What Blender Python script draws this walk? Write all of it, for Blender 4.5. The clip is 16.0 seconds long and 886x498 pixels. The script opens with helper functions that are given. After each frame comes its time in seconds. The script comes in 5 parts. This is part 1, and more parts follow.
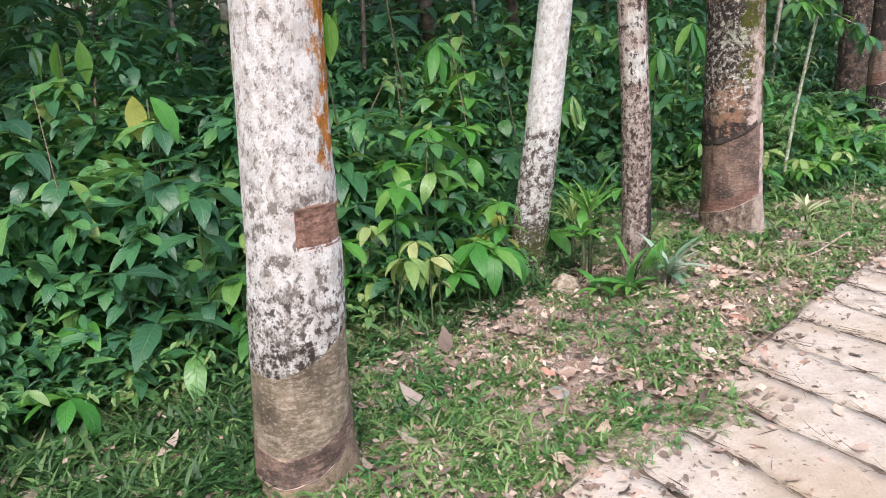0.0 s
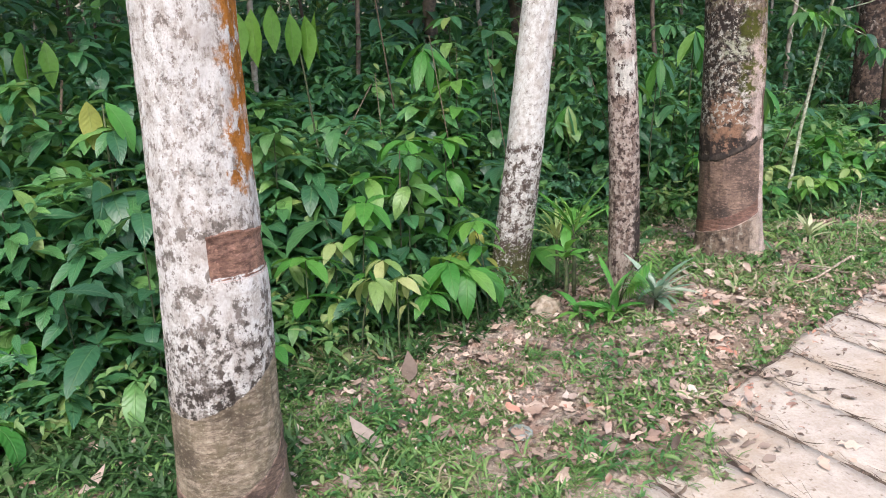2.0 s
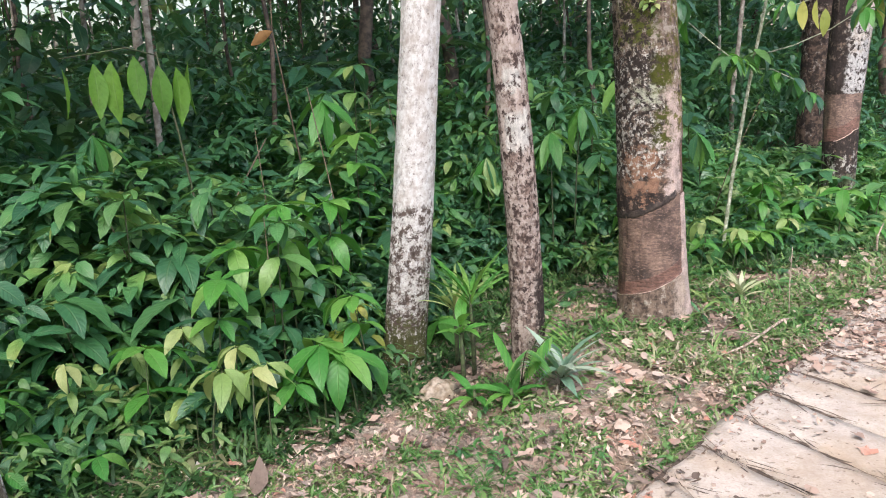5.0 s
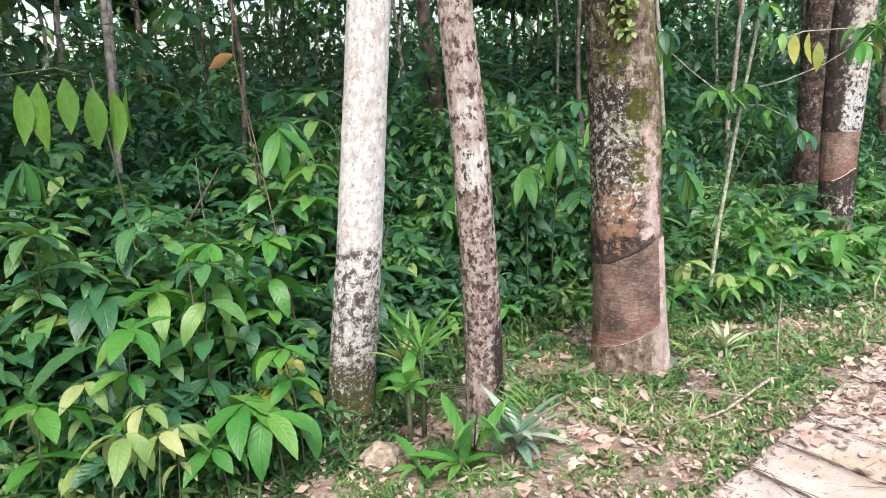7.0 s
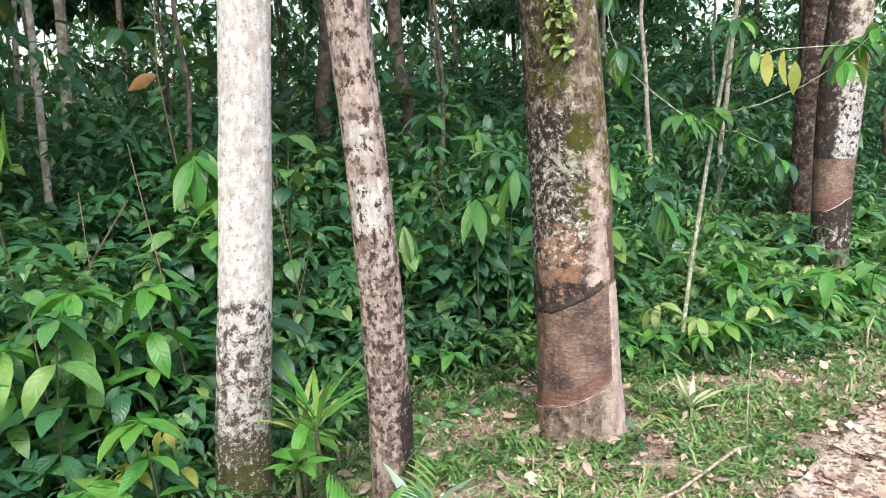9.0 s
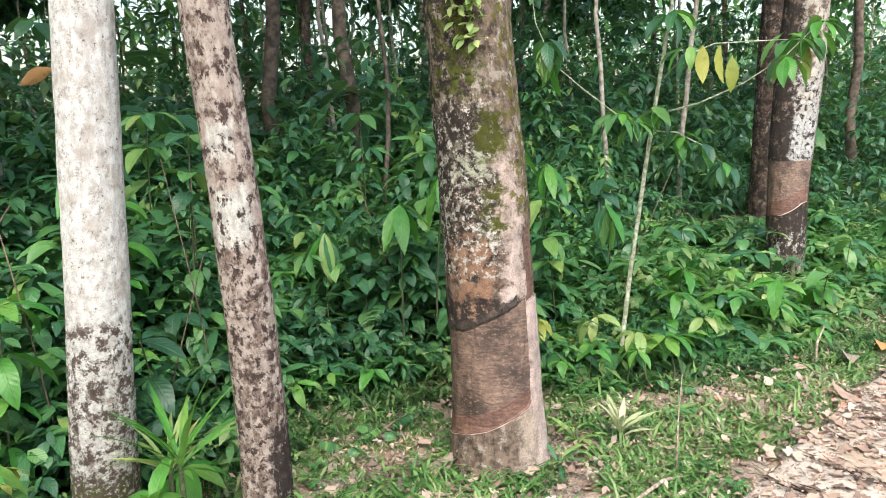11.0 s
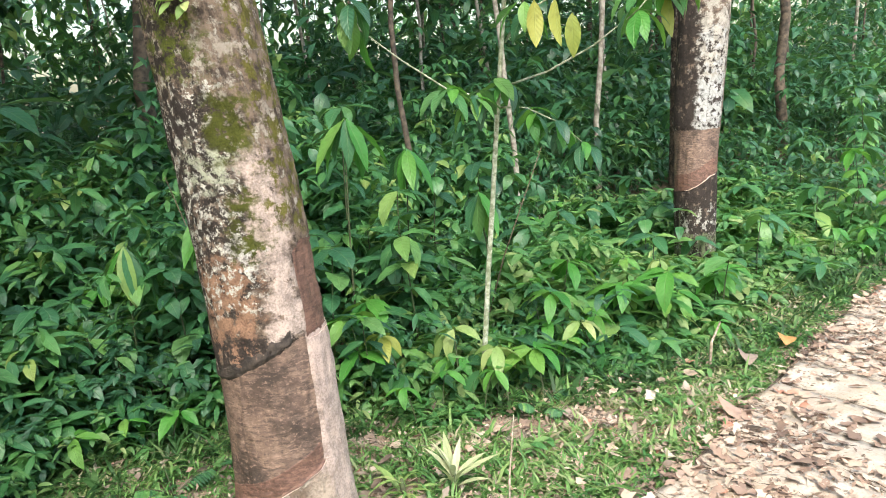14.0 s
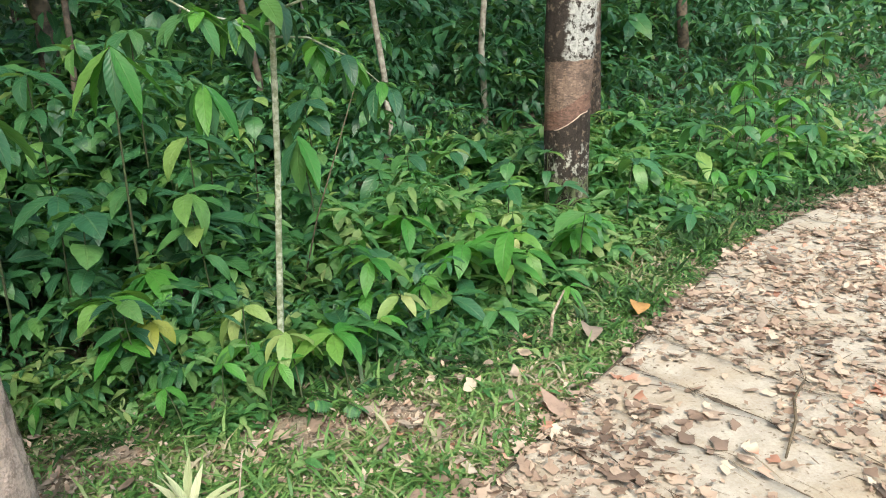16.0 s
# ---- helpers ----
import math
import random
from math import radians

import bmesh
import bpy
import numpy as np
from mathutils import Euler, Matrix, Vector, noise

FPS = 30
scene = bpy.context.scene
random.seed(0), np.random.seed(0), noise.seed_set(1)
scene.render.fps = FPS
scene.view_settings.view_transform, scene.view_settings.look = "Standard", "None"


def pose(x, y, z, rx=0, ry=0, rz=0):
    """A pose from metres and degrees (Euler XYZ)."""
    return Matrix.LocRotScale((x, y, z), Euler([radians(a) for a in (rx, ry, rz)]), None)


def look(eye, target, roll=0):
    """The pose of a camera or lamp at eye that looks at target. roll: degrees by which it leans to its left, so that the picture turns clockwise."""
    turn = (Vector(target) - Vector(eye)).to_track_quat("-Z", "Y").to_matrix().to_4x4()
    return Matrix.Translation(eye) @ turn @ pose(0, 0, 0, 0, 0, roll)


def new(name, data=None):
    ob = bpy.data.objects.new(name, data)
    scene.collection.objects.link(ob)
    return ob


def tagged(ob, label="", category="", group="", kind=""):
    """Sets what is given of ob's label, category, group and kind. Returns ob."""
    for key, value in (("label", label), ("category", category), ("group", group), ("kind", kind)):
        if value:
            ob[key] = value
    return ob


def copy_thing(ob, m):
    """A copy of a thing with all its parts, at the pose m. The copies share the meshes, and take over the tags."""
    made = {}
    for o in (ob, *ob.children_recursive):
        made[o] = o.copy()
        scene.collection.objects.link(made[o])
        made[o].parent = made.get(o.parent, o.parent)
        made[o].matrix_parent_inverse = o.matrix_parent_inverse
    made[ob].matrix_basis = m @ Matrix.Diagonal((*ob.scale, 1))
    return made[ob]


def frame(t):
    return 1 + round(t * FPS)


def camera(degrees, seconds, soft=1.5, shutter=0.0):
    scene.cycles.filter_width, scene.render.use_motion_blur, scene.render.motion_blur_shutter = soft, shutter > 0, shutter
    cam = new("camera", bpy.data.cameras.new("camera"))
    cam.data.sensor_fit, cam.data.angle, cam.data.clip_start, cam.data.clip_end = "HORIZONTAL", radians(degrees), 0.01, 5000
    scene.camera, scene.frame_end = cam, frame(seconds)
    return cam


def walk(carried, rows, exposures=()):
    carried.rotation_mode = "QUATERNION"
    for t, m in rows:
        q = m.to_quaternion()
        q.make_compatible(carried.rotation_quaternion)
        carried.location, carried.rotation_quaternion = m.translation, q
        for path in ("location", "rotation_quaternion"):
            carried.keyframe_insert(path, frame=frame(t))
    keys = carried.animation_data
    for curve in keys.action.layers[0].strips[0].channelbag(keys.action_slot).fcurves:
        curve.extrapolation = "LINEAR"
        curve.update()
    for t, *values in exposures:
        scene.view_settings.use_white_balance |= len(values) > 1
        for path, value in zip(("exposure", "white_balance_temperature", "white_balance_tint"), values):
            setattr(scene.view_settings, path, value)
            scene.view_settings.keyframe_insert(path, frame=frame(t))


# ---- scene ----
cam = camera(61.2, 16.0, soft=1.0)
PATH = [
    (0, (-0.4, 0.208, 1.378), (-0.162, 2.114, 0.824), -3.6),
    (0.5, (-0.36, 0.224, 1.381), (-0.132, 2.132, 0.825), -3.2),
    (1, (-0.293, 0.277, 1.38), (-0.074, 2.186, 0.826), -3.1),
    (1.5, (-0.214, 0.342, 1.391), (-0.013, 2.255, 0.844), -3.0),
    (2, (-0.16, 0.408, 1.38), (0.039, 2.322, 0.837), -2.8),
    (2.5, (-0.097, 0.467, 1.374), (0.117, 2.381, 0.836), -2.9),
    (3, (-0.024, 0.532, 1.369), (0.211, 2.445, 0.833), -3.2),
    (3.5, (0.084, 0.629, 1.375), (0.34, 2.542, 0.849), -3.8),
    (4, (0.175, 0.677, 1.386), (0.441, 2.595, 0.887), -4.0),
    (6.5, (0.544, 1.042, 1.395), (0.816, 2.986, 1.013), -2.4),
    (7, (0.61, 1.116, 1.395), (0.884, 3.062, 1.023), -2.3),
    (7.5, (0.747, 1.249, 1.404), (1.02, 3.198, 1.048), -2.4),
    (8, (0.867, 1.348, 1.407), (1.134, 3.302, 1.071), -2.4),
    (10.5, (1.336, 1.743, 1.4), (1.574, 3.704, 1.088), -2.0),
    (11, (1.418, 1.787, 1.392), (1.723, 3.737, 1.073), -2.0),
    (11.5, (1.515, 1.845, 1.398), (1.885, 3.782, 1.064), -2.3),
    (12, (1.643, 1.915, 1.412), (2.045, 3.844, 1.072), -2.6),
    (12.5, (1.756, 1.994, 1.408), (2.169, 3.918, 1.054), -2.4),
    (13, (1.904, 2.122, 1.406), (2.29, 4.051, 1.044), -2.5),
    (13.5, (2.045, 2.245, 1.409), (2.429, 4.171, 1.032), -3.0),
    (14, (2.169, 2.318, 1.392), (2.558, 4.24, 1.001), -4.5),
    (14.5, (2.379, 2.473, 1.381), (2.765, 4.378, 0.911), -4.8),
    (15, (2.552, 2.564, 1.379), (2.944, 4.463, 0.889), -4.9),
    (15.5, (2.706, 2.647, 1.379), (3.149, 4.519, 0.829), -5.0),
    (16, (2.842, 2.783, 1.377), (3.386, 4.612, 0.779), -3.8),
]
walk(cam, [(t, look(eye, target, roll)) for t, eye, target, roll in PATH], [(0, 0.97, 6250, 16), (4, 0.95, 6250, 17), (7, 1.24, 6350, 15), (12, 1.3, 6500, 8), (14, 1.41, 6600, 6), (15, 1.18, 6700, 3), (16, 1.02, 6750, 1)])

# ---- light ----
world = bpy.data.worlds.new("sky")
scene.world = world
world.use_nodes = True
wn = world.node_tree.nodes
sky = wn.new("ShaderNodeTexSky")
sky.sky_type = "NISHITA"
sky.sun_disc = False
sky.sun_elevation = radians(58)
sky.sun_rotation = radians(200)
sky.dust_density = 4.0
sky.air_density = 1.5
wn["Background"].inputs["Strength"].default_value = 0.15
world.node_tree.links.new(sky.outputs["Color"], wn["Background"].inputs["Color"])

sun_data = bpy.data.lights.new("sun", "SUN")
sun_data.energy = 1.5
sun_data.angle = radians(22)
sun_data.color = (1.0, 0.95, 0.87)
sun = new("sun", sun_data)
sun.matrix_world = look((1.2, -5.0, 10.0), (0.6, 3.0, 0.0))

# ---- plan: s runs along the road's edge, w across it into the wood ----
EX, EY = 0.137, 2.117
DX, DY = 0.8016, 0.598


def curve(s):
    a = max(s - 6.1, 0.0)
    return -0.09 * a * a if a < 2.5 else -0.5625 - 0.45 * (a - 2.5)


def place(s, w):
    w += curve(s)
    return EX + DX * s - DY * w, EY + DY * s + DX * w


def to_sw(x, y):
    s = (x - EX) * DX + (y - EY) * DY
    return s, -(x - EX) * DY + (y - EY) * DX - curve(s)


FRONT_S = [-30, -1.07, 0.5, 1.42, 2.2, 2.84, 3.4, 3.92, 4.37, 4.93, 5.65, 40]
FRONT_W = [1.7, 1.67, 1.5, 1.4, 1.7, 2.05, 1.85, 1.35, 0.95, 0.6, 0.4, 0.35]


def front(s):
    return float(np.interp(s, FRONT_S, FRONT_W))


def smooth(a, b, x):
    t = min(max((x - a) / (b - a), 0.0), 1.0)
    return t * t * (3 - 2 * t)


def fbm(x, y, z=0.0, octaves=3):
    return noise.fractal(Vector((x, y, z)), 1.0, 2.0, octaves)


def ground_z(x, y):
    s, w = to_sw(x, y)
    h = 0.018 * fbm(x * 1.3, y * 1.3) + 0.008 * fbm(x * 6, y * 6, 3.0)
    lip = smooth(1.3, 1.0, s) * smooth(0.0, 0.5, s) * max(0.0, 0.55 + 0.9 * fbm(x * 2.6, y * 2.6, 6.0)) * 0.34
    near = smooth(-0.14 - lip, 0.06 - lip, w)
    h += 0.04 * smooth(1.4, 1.0, s) * smooth(-0.3, 0.2, s) * smooth(0.45, 0.1, w) * near
    far = smooth(-3.15, -3.4, w)
    return h * max(near, far) + (-0.07) * (1 - max(near, far))


# ---- materials ----
def material(name):
    m = bpy.data.materials.new(name)
    m.use_nodes = True
    nt = m.node_tree
    return m, nt, nt.nodes["Principled BSDF"]


def link(nt, a, b):
    nt.links.new(a, b)


def set_in(nt, socket, value):
    if isinstance(value, bpy.types.NodeSocket):
        nt.links.new(value, socket)
    elif isinstance(value, tuple) and len(value) == 3 and socket.type == "RGBA":
        socket.default_value = (*value, 1.0)
    else:
        socket.default_value = value


def n_noise(nt, vec, scale, detail=4.0, rough=0.6):
    n = nt.nodes.new("ShaderNodeTexNoise")
    n.inputs["Scale"].default_value = scale
    n.inputs["Detail"].default_value = detail
    n.inputs["Roughness"].default_value = rough
    if vec is not None:
        link(nt, vec, n.inputs["Vector"])
    return n.outputs["Fac"]


def n_range(nt, value, a, b, c=0.0, d=1.0, soft=True):
    n = nt.nodes.new("ShaderNodeMapRange")
    n.interpolation_type = "SMOOTHSTEP" if soft else "LINEAR"
    for i, v in enumerate((value, a, b, c, d)):
        set_in(nt, n.inputs[i], v)
    return n.outputs[0]


def n_math(nt, op, a, b=0.0):
    n = nt.nodes.new("ShaderNodeMath")
    n.operation = op
    set_in(nt, n.inputs[0], a)
    set_in(nt, n.inputs[1], b)
    return n.outputs[0]


def n_mix(nt, fac, a, b):
    n = nt.nodes.new("ShaderNodeMix")
    n.data_type = "RGBA"
    set_in(nt, n.inputs[0], fac)
    set_in(nt, n.inputs[6], a)
    set_in(nt, n.inputs[7], b)
    return n.outputs[2]


def n_ramp(nt, fac, stops):
    n = nt.nodes.new("ShaderNodeValToRGB")
    e = n.color_ramp.elements
    while len(e) < len(stops):
        e.new(0.5)
    for el, (p, c) in zip(e, stops):
        el.position = p
        el.color = (*c, 1.0)
    link(nt, fac, n.inputs[0])
    return n.outputs[0]


def n_scaled(nt, vec, sx, sy, sz):
    n = nt.nodes.new("ShaderNodeMapping")
    n.inputs["Scale"].default_value = (sx, sy, sz)
    link(nt, vec, n.inputs["Vector"])
    return n.outputs[0]


def n_bump(nt, bsdf, height, strength, distance=0.01):
    n = nt.nodes.new("ShaderNodeBump")
    n.inputs["Strength"].default_value = strength
    n.inputs["Distance"].default_value = distance
    link(nt, height, n.inputs["Height"])
    link(nt, n.outputs[0], bsdf.inputs["Normal"])


def n_coord(nt, kind):
    return nt.nodes.new("ShaderNodeTexCoord").outputs[kind]


def n_random(nt, island):
    if island:
        return nt.nodes.new("ShaderNodeNewGeometry").outputs["Random Per Island"]
    return nt.nodes.new("ShaderNodeObjectInfo").outputs["Random"]


def leaf_material(name, stops, island, gloss=0.4, through_light=0.3, veins=True):
    """Leaf colour differs from leaf to leaf; light passes through the blade; midrib and side veins show."""
    m, nt, b = material(name)
    r = n_random(nt, island)
    obj = n_coord(nt, "Object")
    if island:
        drift = n_range(nt, n_noise(nt, obj, 1.9, 2.0), 0.3, 0.7, -0.3, 0.3)
        r = n_math(nt, "ADD", n_math(nt, "MULTIPLY", r, 0.75), n_math(nt, "ADD", drift, 0.12))
    c = n_ramp(nt, r, stops)
    dull = n_ramp(nt, r, [(p, tuple(v * 0.55 for v in k)) for p, k in stops])
    spots = n_noise(nt, obj, 26.0, 6.0, 0.7)
    c = n_mix(nt, n_range(nt, spots, 0.48, 0.7, 0.0, 0.55), c, dull)
    relief = n_noise(nt, obj, 60.0, 3.0)
    if veins:
        uv, u, v = uv_parts(nt)
        off = n_math(nt, "ABSOLUTE", n_math(nt, "SUBTRACT", v, 0.5))
        rib = n_range(nt, off, 0.012, 0.05, 1.0, 0.0)
        side = n_math(nt, "SINE", n_math(nt, "MULTIPLY", n_math(nt, "SUBTRACT", n_math(nt, "MULTIPLY", u, 9.0), n_math(nt, "MULTIPLY", off, 3.6)), 6.283))
        vein = n_math(nt, "MAXIMUM", rib, n_range(nt, side, 0.8, 1.0, 0.0, 0.45))
        c = n_mix(nt, n_math(nt, "MULTIPLY", vein, 0.4), c, n_mix(nt, 0.5, c, (0.3, 0.4, 0.16)))
        bites = n_noise(nt, obj, 75.0, 2.0)
        zone = n_noise(nt, obj, 5.0, 2.0)
        bite = n_math(nt, "MULTIPLY", n_range(nt, bites, 0.66, 0.7), n_range(nt, zone, 0.6, 0.66))
        c = n_mix(nt, n_math(nt, "MULTIPLY", bite, 0.8), c, (0.5, 0.5, 0.3))
        relief = n_math(nt, "SUBTRACT", n_math(nt, "MULTIPLY", relief, 0.5), n_math(nt, "ADD", n_math(nt, "MULTIPLY", side, 0.22), rib))
    link(nt, c, b.inputs["Base Color"])
    b.inputs["Roughness"].default_value = gloss
    b.inputs["Specular IOR Level"].default_value = 0.65
    n_bump(nt, b, relief, 0.45, 0.004)
    tr = nt.nodes.new("ShaderNodeBsdfTranslucent")
    link(nt, n_mix(nt, 0.35, c, (0.25, 0.45, 0.03)) if veins else c, tr.inputs["Color"])
    mx = nt.nodes.new("ShaderNodeMixShader")
    mx.inputs[0].default_value = through_light
    link(nt, b.outputs[0], mx.inputs[1])
    link(nt, tr.outputs[0], mx.inputs[2])
    link(nt, mx.outputs[0], nt.nodes["Material Output"].inputs["Surface"])
    return m


def uv_parts(nt):
    uv = n_coord(nt, "UV")
    sep = nt.nodes.new("ShaderNodeSeparateXYZ")
    link(nt, uv, sep.inputs[0])
    return uv, sep.outputs[0], sep.outputs[1]


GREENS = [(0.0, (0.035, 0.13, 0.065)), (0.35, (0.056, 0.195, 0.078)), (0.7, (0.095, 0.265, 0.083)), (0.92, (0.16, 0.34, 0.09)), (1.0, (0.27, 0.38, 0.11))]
# deep leaf green, which also carries the wood's shade as darker colour
DEEP_SHADE = [(0.0, (0.028, 0.1, 0.062)), (0.5, (0.042, 0.15, 0.075)), (0.85, (0.066, 0.205, 0.08)), (1.0, (0.12, 0.26, 0.085))]
BRIGHT = [(0.0, (0.055, 0.25, 0.045)), (0.6, (0.1, 0.33, 0.055)), (1.0, (0.19, 0.38, 0.08))]
PALE = [(0.0, (0.2, 0.33, 0.09)), (0.6, (0.3, 0.42, 0.14)), (1.0, (0.44, 0.48, 0.2))]
CREAM = [(0.0, (0.42, 0.47, 0.26)), (1.0, (0.6, 0.6, 0.42))]
YELLOW = [(0.0, (0.28, 0.36, 0.07)), (1.0, (0.42, 0.4, 0.08))]
DEAD = [(0.0, (0.09, 0.065, 0.05)), (0.25, (0.19, 0.14, 0.11)), (0.5, (0.29, 0.225, 0.185)), (0.78, (0.42, 0.34, 0.29)), (0.88, (0.3, 0.16, 0.115)), (1.0, (0.54, 0.47, 0.41))]
GRASS = [(0.0, (0.06, 0.17, 0.04)), (0.45, (0.13, 0.27, 0.07)), (0.75, (0.22, 0.34, 0.11)), (0.9, (0.35, 0.33, 0.2)), (1.0, (0.45, 0.4, 0.29))]
# lush grass green, deepened so that its colour holds shade
LUSH_SHADE = [(0.0, (0.022, 0.075, 0.02)), (0.5, (0.042, 0.115, 0.03)), (0.85, (0.085, 0.18, 0.05)), (1.0, (0.2, 0.2, 0.1))]
leaf_green = leaf_material("leaf_green", GREENS, False)
leaf_deep = leaf_material("leaf_deep", DEEP_SHADE, False, 0.38)
leaf_bright = leaf_material("leaf_bright", BRIGHT, False, 0.45, 0.38)
leaf_pale = leaf_material("leaf_pale", PALE, False, 0.5, 0.3)
leaf_cream = leaf_material("leaf_cream", CREAM, False, 0.5, 0.25)
leaf_grey = leaf_material("leaf_grey", [(0.0, (0.13, 0.25, 0.17)), (0.6, (0.22, 0.36, 0.26)), (1.0, (0.42, 0.5, 0.4))], False, 0.5, 0.2)
leaf_limp = leaf_material("leaf_limp", [(0.0, (0.13, 0.33, 0.045)), (1.0, (0.2, 0.4, 0.06))], False, 0.45, 0.5)
leaf_yellow = leaf_material("leaf_yellow", YELLOW, False, 0.5, 0.35)
leaf_many = leaf_material("leaf_many", GREENS, True)
leaf_weeds = leaf_material("leaf_weeds", [(0.0, (0.045, 0.17, 0.06)), (0.35, (0.085, 0.26, 0.085)), (0.7, (0.17, 0.35, 0.115)), (1.0, (0.34, 0.44, 0.18))], True, 0.42, 0.42)
leaf_many_deep_shade = leaf_material("leaf_many_deep_shade", DEEP_SHADE, True, 0.4)
leaf_dead = leaf_material("leaf_dead", DEAD, False, 0.8, 0.1, False)
leaf_dead_many = leaf_material("leaf_dead_many", DEAD, True, 0.8, 0.1, False)
leaf_dead_road = leaf_material("leaf_dead_road", [(0.0, (0.17, 0.115, 0.09)), (0.28, (0.32, 0.22, 0.17)), (0.58, (0.49, 0.37, 0.295)), (0.85, (0.61, 0.5, 0.41)), (1.0, (0.48, 0.24, 0.17))], True, 0.8, 0.1, False)
straw_many = leaf_material("straw_many", [(0.0, (0.05, 0.038, 0.03)), (0.6, (0.13, 0.095, 0.07)), (1.0, (0.3, 0.24, 0.18))], True, 0.85, 0.0, False)
leaf_orange = leaf_material("leaf_orange", [(0.0, (0.42, 0.2, 0.07)), (1.0, (0.5, 0.28, 0.1))], False, 0.6, 0.2, False)
grass_many = leaf_material("grass_many", GRASS, True, 0.55, 0.25, False)
grass_lush_shade = leaf_material("grass_lush_shade", LUSH_SHADE, True, 0.55, 0.25, False)


def plain_material(name, colour, dark, scale, rough=0.8, bump=0.4):
    m, nt, b = material(name)
    obj = n_coord(nt, "Object")
    f = n_noise(nt, obj, scale, 6.0)
    g = n_noise(nt, obj, scale * 0.15, 3.0)
    c = n_mix(nt, n_range(nt, f, 0.35, 0.65), dark, colour)
    c = n_mix(nt, n_range(nt, g, 0.4, 0.7, 0.0, 0.5), c, dark)
    link(nt, c, b.inputs["Base Color"])
    b.inputs["Roughness"].default_value = rough
    n_bump(nt, b, f, bump, 0.008)
    return m


stem_green = plain_material("stem_green", (0.09, 0.13, 0.05), (0.05, 0.05, 0.03), 40)
stem_brown = plain_material("stem_brown", (0.2, 0.15, 0.1), (0.08, 0.06, 0.04), 40)
dead_wood = plain_material("dead_wood", (0.5, 0.42, 0.34), (0.2, 0.15, 0.11), 60)
clod = plain_material("clod", (0.42, 0.36, 0.29), (0.2, 0.15, 0.1), 25, 0.9, 0.8)
bark_far = plain_material("bark_far", (0.2, 0.15, 0.11), (0.05, 0.04, 0.035), 14)
bark_far_pale = plain_material("bark_far_pale", (0.5, 0.46, 0.4), (0.2, 0.17, 0.14), 14)
bark_sapling = plain_material("bark_sapling", (0.58, 0.6, 0.5), (0.2, 0.23, 0.14), 42)
latex = plain_material("latex", (0.85, 0.7, 0.62), (0.6, 0.4, 0.33), 60, 0.5, 0.2)
plastic_film = plain_material("plastic_film", (0.3, 0.34, 0.32), (0.16, 0.19, 0.17), 30, 0.45, 0.3)


def soil_material():
    m, nt, b = material("soil")
    obj = n_coord(nt, "Object")
    fine = n_noise(nt, obj, 55.0, 8.0, 0.7)
    mid = n_noise(nt, obj, 7.0, 5.0)
    big = n_noise(nt, obj, 1.3, 3.0)
    c = n_mix(nt, n_range(nt, fine, 0.35, 0.7), (0.2, 0.16, 0.125), (0.5, 0.42, 0.345))
    c = n_mix(nt, n_range(nt, mid, 0.42, 0.62, 0.0, 0.75), c, (0.28, 0.17, 0.125))
    c = n_mix(nt, n_range(nt, big, 0.45, 0.65, 0.0, 0.35), c, (0.2, 0.19, 0.11))
    link(nt, c, b.inputs["Base Color"])
    b.inputs["Roughness"].default_value = 0.95
    n_bump(nt, b, n_math(nt, "ADD", fine, mid), 0.9, 0.012)
    return m


soil = soil_material()


def concrete_material():
    m, nt, b = material("concrete")
    obj = n_coord(nt, "Object")
    fine = n_noise(nt, obj, 90.0, 8.0, 0.7)
    mid = n_noise(nt, obj, 9.0, 6.0, 0.65)
    big = n_noise(nt, obj, 1.6, 4.0)
    specks = n_noise(nt, obj, 38.0, 2.0)
    c = n_mix(nt, n_range(nt, mid, 0.3, 0.7), (0.43, 0.375, 0.325), (0.58, 0.53, 0.475))
    c = n_mix(nt, n_range(nt, big, 0.46, 0.7, 0.0, 0.7), c, (0.38, 0.29, 0.2))
    c = n_mix(nt, n_range(nt, specks, 0.62, 0.7, 0.0, 0.8), c, (0.16, 0.12, 0.085))
    c = n_mix(nt, n_range(nt, fine, 0.3, 0.62, 0.45, 0.0), c, (0.3, 0.23, 0.16))
    link(nt, c, b.inputs["Base Color"])
    b.inputs["Roughness"].default_value = 0.9
    n_bump(nt, b, n_math(nt, "ADD", fine, mid), 0.6, 0.006)
    return m


concrete = concrete_material()


def box_mask(nt, uv, u, v, u0, u1, v0, v1, soft=0.02, ragged=0.05, scale=18.0):
    """1 within a patch given by degrees round the trunk and height, with ragged edges."""
    k = 0.14 * math.pi / 180
    wob = n_math(nt, "MULTIPLY", n_math(nt, "SUBTRACT", n_noise(nt, uv, scale, 6.0, 0.7), 0.5), ragged * 4)
    uu, vv = n_math(nt, "ADD", u, wob), n_math(nt, "ADD", v, wob)
    a = n_math(nt, "MULTIPLY", n_range(nt, uu, u0 * k - soft, u0 * k + soft), n_range(nt, uu, u1 * k + soft, u1 * k - soft))
    c = n_math(nt, "MULTIPLY", n_range(nt, vv, v0 - soft, v0 + soft), n_range(nt, vv, v1 + soft, v1 - soft))
    return n_math(nt, "MULTIPLY", a, c)


